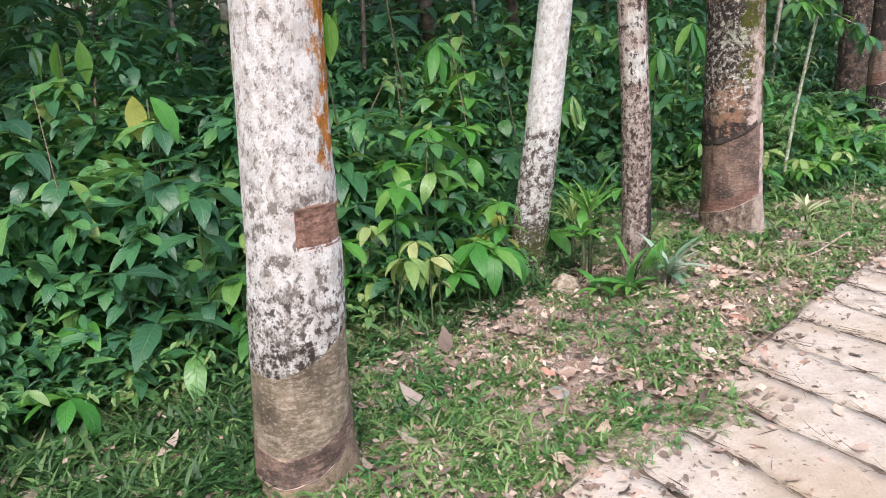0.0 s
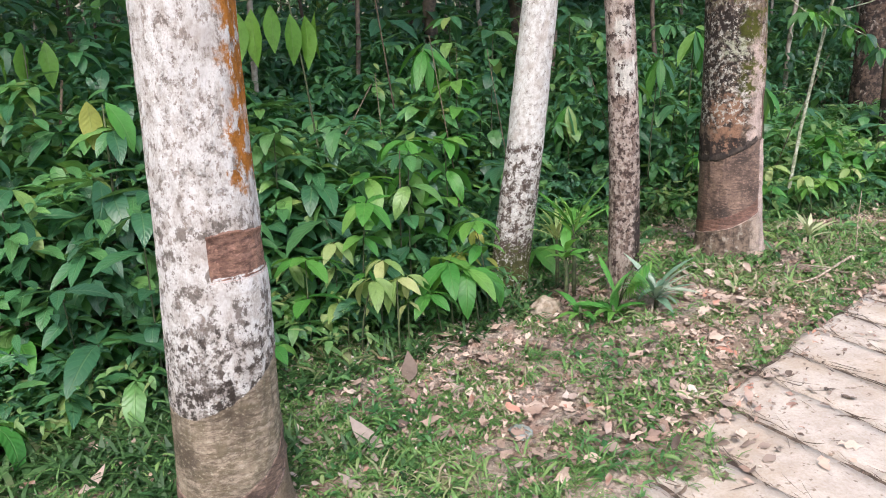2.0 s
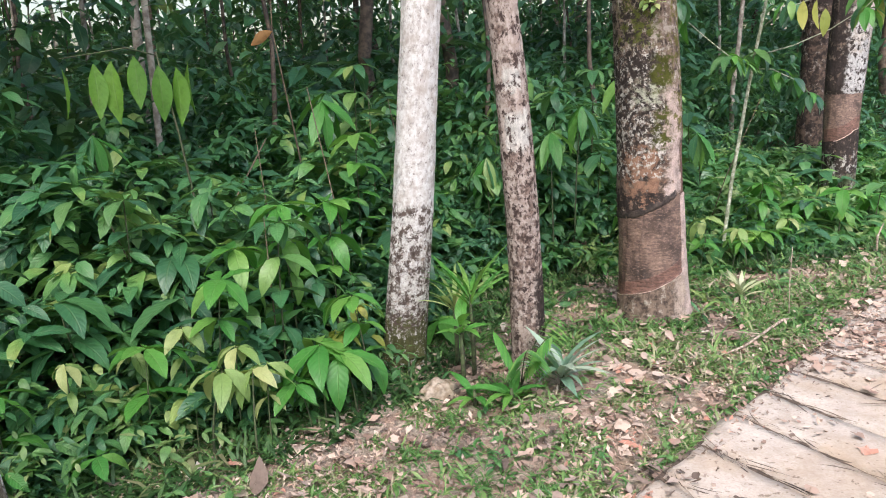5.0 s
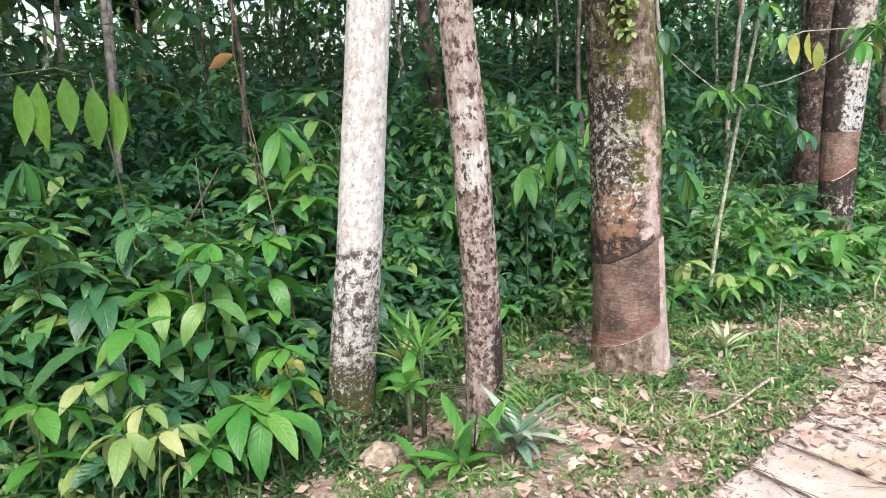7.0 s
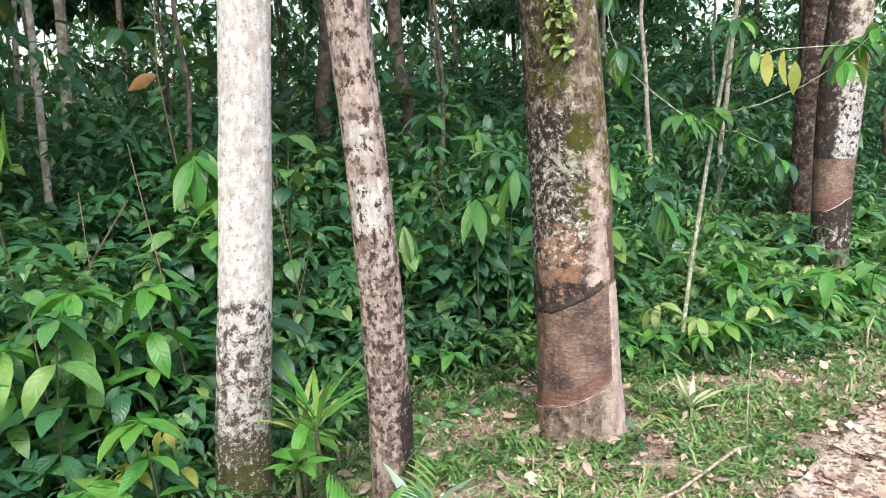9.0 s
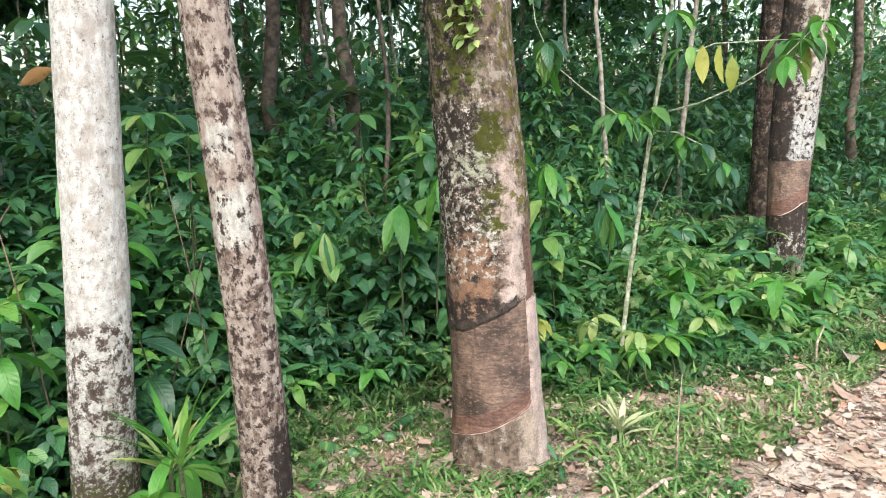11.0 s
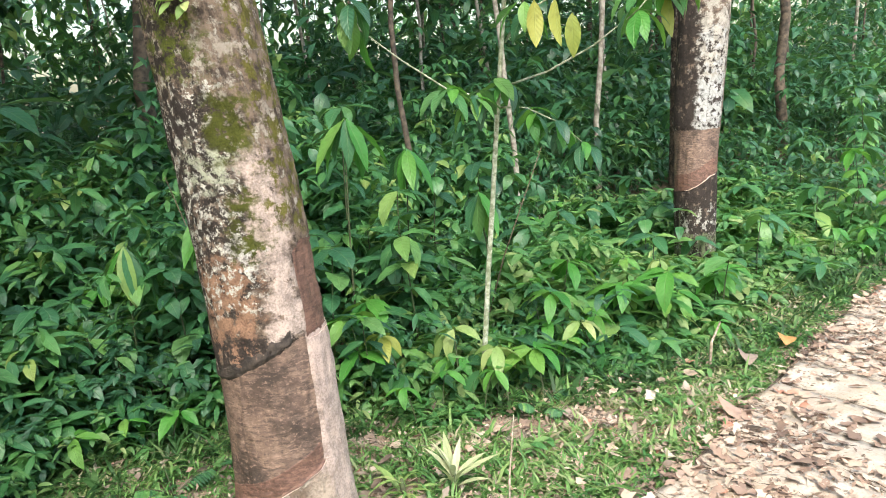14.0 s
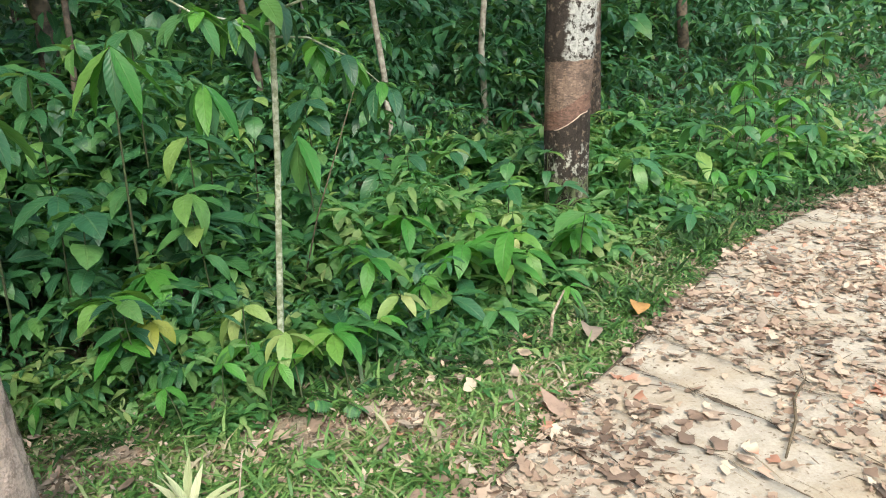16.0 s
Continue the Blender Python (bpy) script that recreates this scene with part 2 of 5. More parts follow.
def bark_material(name, light, mid, dark, light_from, light_to, amount_low, amount_high, patches=(), coarse=1.0, tall=1.0):
    """Bark: a mid tone with a pale lichen crust that thickens between two heights, dark blotches, and patches of lichen and moss."""
    m, nt, b = material(name)
    uv, u, v = uv_parts(nt)
    streak = n_noise(nt, n_scaled(nt, uv, 72, 50 * tall, 1), 1.0, 7.0, 0.72)
    grain = n_noise(nt, n_scaled(nt, uv, 190, 130 * tall, 1), 1.0, 5.0, 0.7)
    blot = n_noise(nt, n_scaled(nt, uv, 20 * coarse, 15 * coarse * tall, 1), 1.0, 8.0, 0.72)
    big = n_noise(nt, n_scaled(nt, uv, 8 * coarse, 4.0 * coarse * tall, 1), 1.0, 5.0, 0.65)
    soft = n_noise(nt, n_scaled(nt, uv, 30, 17 * tall, 3), 1.0, 6.0, 0.65)
    ring = n_noise(nt, n_scaled(nt, uv, 5, 60, 1), 1.0, 5.0, 0.65)
    base = n_mix(nt, n_range(nt, n_math(nt, "ADD", n_math(nt, "MULTIPLY", soft, 0.65), n_math(nt, "MULTIPLY", streak, 0.35)), 0.4, 0.58), dark, mid)
    cover = n_range(nt, v, light_from, light_to, amount_low, amount_high)
    field = n_math(nt, "ADD", n_math(nt, "MULTIPLY", blot, 0.5), n_math(nt, "ADD", n_math(nt, "MULTIPLY", big, 0.4), n_math(nt, "MULTIPLY", grain, 0.1)))
    edge = n_math(nt, "SUBTRACT", 1.0, cover)
    crust = n_range(nt, n_math(nt, "SUBTRACT", field, edge), -0.03, 0.035)
    pale = n_mix(nt, n_range(nt, n_math(nt, "ADD", n_math(nt, "MULTIPLY", grain, 0.4), n_math(nt, "MULTIPLY", soft, 0.6)), 0.38, 0.58), tuple(x * y for x, y in zip(light, (0.62, 0.57, 0.53))), light)
    c = n_mix(nt, crust, base, pale)
    c = n_mix(nt, n_range(nt, ring, 0.62, 0.7, 0.0, 0.3), c, mid)
    c = n_mix(nt, n_range(nt, streak, 0.58, 0.74, 0.0, 0.4), c, dark)
    c = n_mix(nt, n_range(nt, big, 0.5, 0.66, 0.0, 0.5), c, mid)
    for (u0, u1, v0, v1, colour, strength, scale) in patches:
        mask = box_mask(nt, uv, u, v, u0, u1, v0, v1)
        n = n_noise(nt, n_scaled(nt, uv, scale, scale * 0.7 * tall, 1), 1.0, 8.0, 0.75)
        mask = n_math(nt, "MULTIPLY", mask, n_range(nt, n, 0.62 - strength * 0.4, 0.68 - strength * 0.4))
        tone = n_mix(nt, n_range(nt, n_math(nt, "ADD", n_math(nt, "MULTIPLY", grain, 0.5), n_math(nt, "MULTIPLY", soft, 0.5)), 0.4, 0.58), tuple(x * 0.55 for x in colour), colour)
        c = n_mix(nt, mask, c, tone)
    link(nt, c, b.inputs["Base Color"])
    b.inputs["Roughness"].default_value = 0.9
    b.inputs["Specular IOR Level"].default_value = 0.2
    n_bump(nt, b, n_math(nt, "ADD", n_math(nt, "ADD", streak, grain), n_math(nt, "ADD", n_math(nt, "MULTIPLY", crust, 0.6), soft)), 0.85, 0.006)
    return m


def panel_material(name, light, dark, stain, uneven=0.75):
    """Tapped bark: fine level cuts one above another, with dark runs."""
    m, nt, b = material(name)
    uv, u, v = uv_parts(nt)
    cuts = n_noise(nt, n_scaled(nt, uv, 22, 70, 1), 1.0, 8.0, 0.8)
    blot = n_noise(nt, n_scaled(nt, uv, 20, 26, 1), 1.0, 7.0, 0.72)
    runs = n_noise(nt, n_scaled(nt, uv, 45, 4, 1), 1.0, 4.0)
    c = n_mix(nt, n_range(nt, cuts, 0.4, 0.58), dark, light)
    c = n_mix(nt, n_range(nt, blot, 0.42, 0.6, 0.0, uneven), c, stain)
    wide = n_noise(nt, n_scaled(nt, uv, 7, 6, 1), 1.0, 4.0, 0.6)
    c = n_mix(nt, n_range(nt, wide, 0.46, 0.66, 0.0, uneven), c, tuple(x * 0.6 for x in dark))
    c = n_mix(nt, n_range(nt, wide, 0.46, 0.3, 0.0, 0.5), c, tuple(x * 1.35 for x in light))
    specks = n_noise(nt, n_scaled(nt, uv, 80, 90, 1), 1.0, 6.0, 0.75)
    c = n_mix(nt, n_range(nt, specks, 0.54, 0.62, 0.0, 0.45), c, tuple(min(x * 1.6, 0.6) for x in light))
    c = n_mix(nt, n_range(nt, specks, 0.44, 0.36, 0.0, 0.6), c, tuple(x * 0.6 for x in dark))
    c = n_mix(nt, n_range(nt, runs, 0.58, 0.74, 0.0, 0.5), c, tuple(x * 0.5 for x in dark))
    link(nt, c, b.inputs["Base Color"])
    b.inputs["Roughness"].default_value = 0.7
    n_bump(nt, b, n_math(nt, "ADD", cuts, blot), 0.8, 0.006)
    return m


ORANGE = (0.48, 0.19, 0.035)
MOSS = (0.085, 0.095, 0.018)
DARK = (0.05, 0.04, 0.036)
bark_a = bark_material("bark_a", (0.76, 0.75, 0.74), (0.36, 0.3, 0.265), (0.13, 0.105, 0.09), 0.5, 0.9, 0.54, 0.575, (
    (-250, 60, -0.2, 0.3, (0.32, 0.24, 0.17), 0.95, 20), (-250, 60, 0.9, 2.2, (0.4, 0.345, 0.31), 0.24, 42), (-38, 60, 1.24, 1.7, ORANGE, 0.5, 24), (-46, 40, 1.06, 1.23, ORANGE, 0.46, 24), (-250, 60, 0.4, 1.0, (0.27, 0.235, 0.21), 0.27, 26), (-250, 60, 0.4, 0.7, (0.12, 0.1, 0.088), 0.28, 44), (-250, 60, 0.38, 0.52, (0.08, 0.066, 0.057), 0.33, 30)))
bark_b = bark_material("bark_b", (0.8, 0.8, 0.79), (0.38, 0.31, 0.265), (0.13, 0.098, 0.085), 0.55, 0.95, 0.53, 0.66, (
    (-250, 60, 0.0, 0.3, (0.12, 0.125, 0.05), 0.55, 22), (-145, -100, 0.76, 0.84, (0.74, 0.73, 0.7), 0.9, 9), (-250, 60, 0.22, 0.84, (0.14, 0.105, 0.09), 0.36, 17), (-250, 60, 0.2, 0.8, (0.62, 0.58, 0.55), 0.22, 40), (-250, 60, 0.85, 2.2, (0.24, 0.2, 0.18), 0.1, 30), (-250, 60, 0.85, 2.2, (0.52, 0.49, 0.47), 0.17, 22)), 1.0, 1.8)
bark_c = bark_material("bark_c", (0.55, 0.475, 0.43), (0.29, 0.215, 0.18), (0.085, 0.06, 0.053), 0.5, 1.3, 0.5, 0.53, (
    (-140, -50, 1.08, 1.24, (0.74, 0.72, 0.67), 0.8, 9), (-135, -70, 1.32, 1.42, (0.72, 0.7, 0.65), 0.6, 10), (-70, 60, 0.2, 0.5, DARK, 0.6, 12), (-250, 60, 0.1, 2.0, (0.09, 0.062, 0.055), 0.24, 12), (-250, 60, 0.3, 1.1, (0.075, 0.053, 0.047), 0.26, 24)), 1.0, 2.0)
bark_d = bark_material("bark_d", (0.5, 0.46, 0.4), (0.235, 0.175, 0.135), (0.05, 0.038, 0.032), 0.7, 1.5, 0.44, 0.47, (
    (-84, -52, 0.72, 1.3, (0.6, 0.48, 0.43), 0.62, 26), (-58, 10, -0.1, 0.75, (0.58, 0.455, 0.41), 0.9, 16), (-75, -48, -0.1, 0.26, (0.5, 0.4, 0.33), 0.6, 16),
    (-190, -88, 0.8, 1.45, DARK, 0.46, 34), (-160, -95, 0.66, 0.98, (0.34, 0.2, 0.135), 0.46, 20), (-190, -88, 0.82, 1.5, (0.66, 0.64, 0.58), 0.27, 44), (-140, -86, 1.2, 1.34, (0.5, 0.52, 0.4), 0.36, 30),
    (-120, -85, 0.94, 1.02, (0.74, 0.7, 0.66), 0.38, 16), (-106, -68, 1.28, 1.45, MOSS, 0.52, 22), (-104, -76, 0.97, 1.17, MOSS, 0.46, 24),
    (-66, 0, 1.05, 1.9, (0.15, 0.14, 0.035), 0.33, 26), (-165, -92, 1.5, 2.1, (0.11, 0.13, 0.025), 0.4, 24), (-250, -100, 1.3, 2.3, DARK, 0.34, 30), (-250, -62, 0.6, 0.74, DARK, 0.46, 24)), 1.8)
bark_e = bark_material("bark_e", (0.66, 0.64, 0.6), (0.2, 0.15, 0.118), (0.05, 0.04, 0.035), 0.4, 0.9, 0.43, 0.42, (
    (-128, -50, 0.9, 1.75, (0.53, 0.525, 0.515), 0.8, 11), (-136, -40, 1.4, 3.0, (0.5, 0.46, 0.41), 0.42, 14), (-143, -50, 0.9, 1.75, DARK, 0.3, 26), (-250, -128, 0.8, 2.6, DARK, 0.5, 16), (-250, 60, 0.0, 0.74, DARK, 0.55, 26), (-250, 60, 0.0, 0.5, (0.5, 0.48, 0.44), 0.25, 24), (-250, 60, 0.0, 0.3, (0.2, 0.23, 0.13), 0.4, 18)), 1.5)
bark_g = bark_material("bark_g", (0.5, 0.46, 0.42), (0.15, 0.105, 0.082), (0.04, 0.03, 0.026), 0.4, 1.4, 0.43, 0.45, ((-250, 90, 0.2, 3.0, DARK, 0.34, 16),), 1.6)
panel_fresh = panel_material("panel_fresh", (0.36, 0.205, 0.15), (0.1, 0.05, 0.038), (0.19, 0.095, 0.068), 0.4)
panel_red = panel_material("panel_red", (0.22, 0.12, 0.09), (0.08, 0.042, 0.033), (0.13, 0.07, 0.053), 0.6)
panel_old = panel_material("panel_old", (0.42, 0.34, 0.26), (0.13, 0.095, 0.065), (0.17, 0.135, 0.085), 0.85)
panel_dark = panel_material("panel_dark", (0.29, 0.195, 0.15), (0.065, 0.044, 0.037), (0.155, 0.1, 0.078), 0.9)
scar = plain_material("scar", (0.075, 0.056, 0.048), (0.022, 0.018, 0.016), 45, 0.75, 0.9)
groove_soil = plain_material("groove_soil", (0.16, 0.12, 0.09), (0.06, 0.045, 0.034), 30, 0.95, 0.8)

# ---- building helpers ----
def mesh_object(name, verts, faces, mat, parent=None, uvs=None, smooth_faces=True, label=""):
    me = bpy.data.meshes.new(name)
    me.from_pydata([tuple(v) for v in verts], [], faces)
    if uvs is not None:
        layer = me.uv_layers.new(name="UVMap")
        idx = np.zeros(len(me.loops), dtype=np.int32)
        me.loops.foreach_get("vertex_index", idx)
        layer.data.foreach_set("uv", np.asarray(uvs, dtype=np.float32)[idx].ravel())
    me.polygons.foreach_set("use_smooth", [smooth_faces] * len(me.polygons))
    me.materials.append(mat)
    ob = new(name, me)
    if parent is not None:
        ob.parent = parent
    if label:
        tagged(ob, label=label)
    return ob


def share(name, me, parent, m):
    ob = new(name, me)
    ob.parent = parent
    ob.matrix_basis = m
    return ob


def empty(name, m=None):
    ob = new(name)
    ob.empty_display_size = 0.05
    if m is not None:
        ob.matrix_basis = m
    return ob


def tube(points, radii, seg=8):
    """Vertices and faces of a closed tapered tube along points."""
    verts, faces = [], []
    pts = [Vector(p) for p in points]
    for i, p in enumerate(pts):
        d = (pts[min(i + 1, len(pts) - 1)] - pts[max(i - 1, 0)]).normalized()
        a = d.cross(Vector((0.31, 0.2, 0.93)) if abs(d.z) < 0.9 else Vector((1, 0, 0))).normalized()
        c = d.cross(a)
        for k in range(seg):
            t = 2 * math.pi * k / seg
            verts.append(p + (a * math.cos(t) + c * math.sin(t)) * radii[i])
    for i in range(len(pts) - 1):
        for k in range(seg):
            q = (k + 1) % seg
            faces.append((i * seg + k, i * seg + q, (i + 1) * seg + q, (i + 1) * seg + k))
    faces.append(tuple(reversed(range(seg))))
    faces.append(tuple(range((len(pts) - 1) * seg, len(pts) * seg)))
    return verts, faces


def leaf_shape(length, width, droop=0.35, fold=0.25, rows=6, tip=1.0, belly=0.45, twist=0.0):
    """A pointed blade along +x that droops, folded along its midrib."""
    verts, faces = [], []
    x = z = 0.0
    step = length / rows
    for i in range(rows + 1):
        t = i / rows
        half = width * 0.5 * math.sin(math.pi * t ** (0.4 / belly)) ** tip if 0 < i < rows else width * 0.02
        a = droop * t * 1.6
        if i:
            x += step * math.cos(a)
            z -= step * math.sin(a)
        tw = twist * t
        lift = half * fold
        wave = 0.06 * half * (1 if i % 2 else -1)
        verts += [(x, half * math.cos(tw), z + lift + half * math.sin(tw) + wave), (x, 0, z), (x, -half * math.cos(tw), z + lift - half * math.sin(tw) - wave)]
    for i in range(rows):
        a = i * 3
        faces += [(a, a + 1, a + 4, a + 3), (a + 1, a + 2, a + 5, a + 4)]
    return verts, faces


def ribbon_shape(length, width, droop):
    """A thin grass blade: three cross-lines, the last its tip."""
    a, b = droop * 0.5, droop * 1.3
    x1, z1 = length * 0.5 * math.cos(a), -length * 0.5 * math.sin(a)
    x2, z2 = x1 + length * 0.5 * math.cos(b), z1 - length * 0.5 * math.sin(b)
    h = width / 2
    return [(0, h * 0.7, 0), (0, -h * 0.7, 0), (x1, h, z1), (x1, -h, z1), (x2, h * 0.12, z2), (x2, -h * 0.12, z2)], [(0, 1, 3, 2), (2, 3, 5, 4)]


def scrap_shape(length, width, seed, rows=3, torn=0.4):
    """A dry, torn and curled leaf."""
    r = random.Random(seed)
    v, f = leaf_shape(length, width, r.uniform(-0.9, 0.9), r.uniform(-0.5, 0.6), rows, r.uniform(0.5, 1.0), r.uniform(0.35, 0.55), r.uniform(-0.9, 0.9))
    out = [(x + length * torn * r.uniform(-0.12, 0.12), y * (1 + torn * r.uniform(-1.0, 0.9)), z + r.uniform(-0.004, 0.007)) for x, y, z in v]
    return out, f


def leaf_mesh(name, mat, *args, **kw):
    v, f = leaf_shape(*args, **kw)
    me = bpy.data.meshes.new(name)
    me.from_pydata(v, [], f)
    idx = np.zeros(len(me.loops), dtype=np.int32)
    me.loops.foreach_get("vertex_index", idx)
    me.uv_layers.new(name="UVMap").data.foreach_set("uv", blade_uv(len(v))[idx].ravel())
    me.polygons.foreach_set("use_smooth", [True] * len(me.polygons))
    me.materials.append(mat)
    return me


def blade_uv(n):
    """Along the blade and across it."""
    i = np.arange(n)
    return np.stack([(i // 3) / (n // 3 - 1), (i % 3) / 2], axis=1).astype(np.float32)


def rotations(yaw, pitch, roll):
    """A stack of rotation matrices: roll about x, pitch about y, yaw about z."""
    cy, sy, cp, sp, cr, sr = np.cos(yaw), np.sin(yaw), np.cos(pitch), np.sin(pitch), np.cos(roll), np.sin(roll)
    m = np.empty((len(yaw), 3, 3))
    m[:, 0, 0], m[:, 0, 1], m[:, 0, 2] = cy * cp, cy * sp * sr - sy * cr, cy * sp * cr + sy * sr
    m[:, 1, 0], m[:, 1, 1], m[:, 1, 2] = sy * cp, sy * sp * sr + cy * cr, sy * sp * cr - cy * sr
    m[:, 2, 0], m[:, 2, 1], m[:, 2, 2] = -sp, cp * sr, cp * cr
    return m


def cloud_mesh(name, shapes, pos, rot, size, mat):
    """One mesh of many small blades: each a shape turned, sized and set at its place."""
    pos, size = np.asarray(pos), np.asarray(size)
    pick = np.random.randint(0, len(shapes), len(pos))
    vs, quads, uvs, base = [], [], [], 0
    for k, (v, f) in enumerate(shapes):
        sel = pick == k
        n = int(sel.sum())
        if not n:
            continue
        t = np.asarray(v)
        out = np.einsum("nij,vj->nvi", rot[sel], t) * size[sel][:, None, None] + pos[sel][:, None, :]
        vs.append(out.reshape(-1, 3))
        fa = np.asarray(f)
        uvs.append(np.tile(blade_uv(len(t)), (n, 1)))
        quads.append((fa[None] + (np.arange(n) * len(t))[:, None, None] + base).reshape(-1, 4))
        base += n * len(t)
    vs, quads = np.concatenate(vs), np.concatenate(quads)
    me = bpy.data.meshes.new(name)
    me.vertices.add(len(vs))
    me.vertices.foreach_set("co", vs.astype(np.float32).ravel())
    me.loops.add(len(quads) * 4)
    me.loops.foreach_set("vertex_index", quads.astype(np.int32).ravel())
    me.polygons.add(len(quads))
    me.polygons.foreach_set("loop_start", np.arange(len(quads), dtype=np.int32) * 4)
    me.update(calc_edges=True)
    me.uv_layers.new(name="UVMap").data.foreach_set("uv", np.concatenate(uvs)[quads.ravel()].ravel())
    me.polygons.foreach_set("use_smooth", [True] * len(quads))
    me.materials.append(mat)
    return me


def cloud(name, shapes, pos, rot, size, mat):
    return new(name, cloud_mesh(name, shapes, pos, rot, size, mat))


# ---- ground and road ----
def axis_steps(lo, hi, fine_lo, fine_hi, step):
    inner = list(np.arange(fine_lo, fine_hi, step))
    out, d, x = [], step, fine_hi
    while x < hi:
        out.append(x)
        d *= 1.35
        x += d
    out.append(hi)
    left, d, x = [], step, fine_lo
    while x > lo:
        d *= 1.35
        x -= d
        left.append(max(x, lo))
    return list(reversed(left)) + inner + out


def build_ground():
    ss, ws = axis_steps(-900, 900, -2.6, 10.5, 0.06), axis_steps(-900, 900, -0.4, 6.5, 0.06)
    verts, faces = [], []
    for s in ss:
        for w in ws:
            x, y = EX + DX * s - DY * w, EY + DY * s + DX * w
            verts.append((x, y, ground_z(x, y)))
    n = len(ws)
    for i in range(len(ss) - 1):
        for j in range(n - 1):
            faces.append((i * n + j, (i + 1) * n + j, (i + 1) * n + j + 1, i * n + j + 1))
    ob = mesh_object("ground", verts, faces, soil)
    tagged(ob, "brown forest soil with worn grass and leaf litter", "ground", kind="structure")


build_ground()

SPACING, SKEW, ROAD_W = 0.3, 0.28, 3.1
road = empty("road")
tagged(road, "pale grooved concrete road with dirt in its grooves", "road", kind="structure")


def road_strip(i):
    """One rib of the grooved concrete, from groove to groove, with worn, uneven edges."""
    s0 = i * SPACING
    cols, rows = 124, 5
    top, uvless = [], []
    for a in range(rows + 1):
        f = a / rows
        for c in range(cols + 1):
            w = -ROAD_W * c / cols
            g = s0 + SKEW * w + 0.03 * fbm(w * 1.1, i * 0.37, 1.0)
            h = s0 + SPACING + SKEW * w + 0.03 * fbm(w * 1.1, (i + 1) * 0.37, 1.0)
            gap = 0.004 + 0.014 * max(0.0, fbm(w * 3.0, i * 1.7, 5.0) + 0.2) + 0.012 * max(0.0, fbm(w * 22, i * 2.9, 3.0))
            s = g + gap + (h - g - 2 * gap) * f + 0.012 * fbm(w * 16, s0 * 3 + f, 9.0) * (1 - 2 * f)
            ragged = 0.0
            if c == 0:
                ragged = 0.05 * fbm(s * 2.2, 4.0, 2.0) + 0.02 * fbm(s * 11, 4.0, 6.0)
            x, y = place(s, w + ragged)
            edge = min(f, 1 - f) * 2
            z = 0.03 + 0.006 * fbm(x * 2.0, y * 2.0, 7.0) - 0.004 * (1 - smooth(0.0, 0.3, edge)) + 0.003 * fbm(x * 17, y * 17)
            if c == 0:
                z -= 0.014
            top.append((x, y, z))
    n, faces = cols + 1, []
    for a in range(rows):
        for c in range(cols):
            faces.append((a * n + c, (a + 1) * n + c, (a + 1) * n + c + 1, a * n + c + 1))
    ring = [c for c in range(n)] + [a * n + cols for a in range(1, rows + 1)] + [rows * n + c for c in range(cols - 1, -1, -1)] + [a * n for a in range(rows - 1, 0, -1)]
    base = len(top)
    for k in ring:
        top.append((top[k][0], top[k][1], -0.06))
    for k in range(len(ring)):
        q = (k + 1) % len(ring)
        faces.append((ring[k], ring[q], base + q, base + k))
    mesh_object("slab", top, faces, concrete, road)


def road_bed():
    verts, faces, n = [], [], 0
    for s in np.arange(-30, 30.1, 0.25):
        for w in (0.0, -ROAD_W * 0.5, -ROAD_W):
            x, y = place(float(s), w)
            verts.append((x, y, 0.019))
    for i in range(len(verts) // 3 - 1):
        for j in range(2):
            faces.append((i * 3 + j, i * 3 + j + 1, i * 3 + j + 4, i * 3 + j + 3))
    mesh_object("groove_dirt", verts, faces, groove_soil, road, label="dark dirt packed in the grooves")


road_bed()
for i in range(-24, 58):
    road_strip(i)


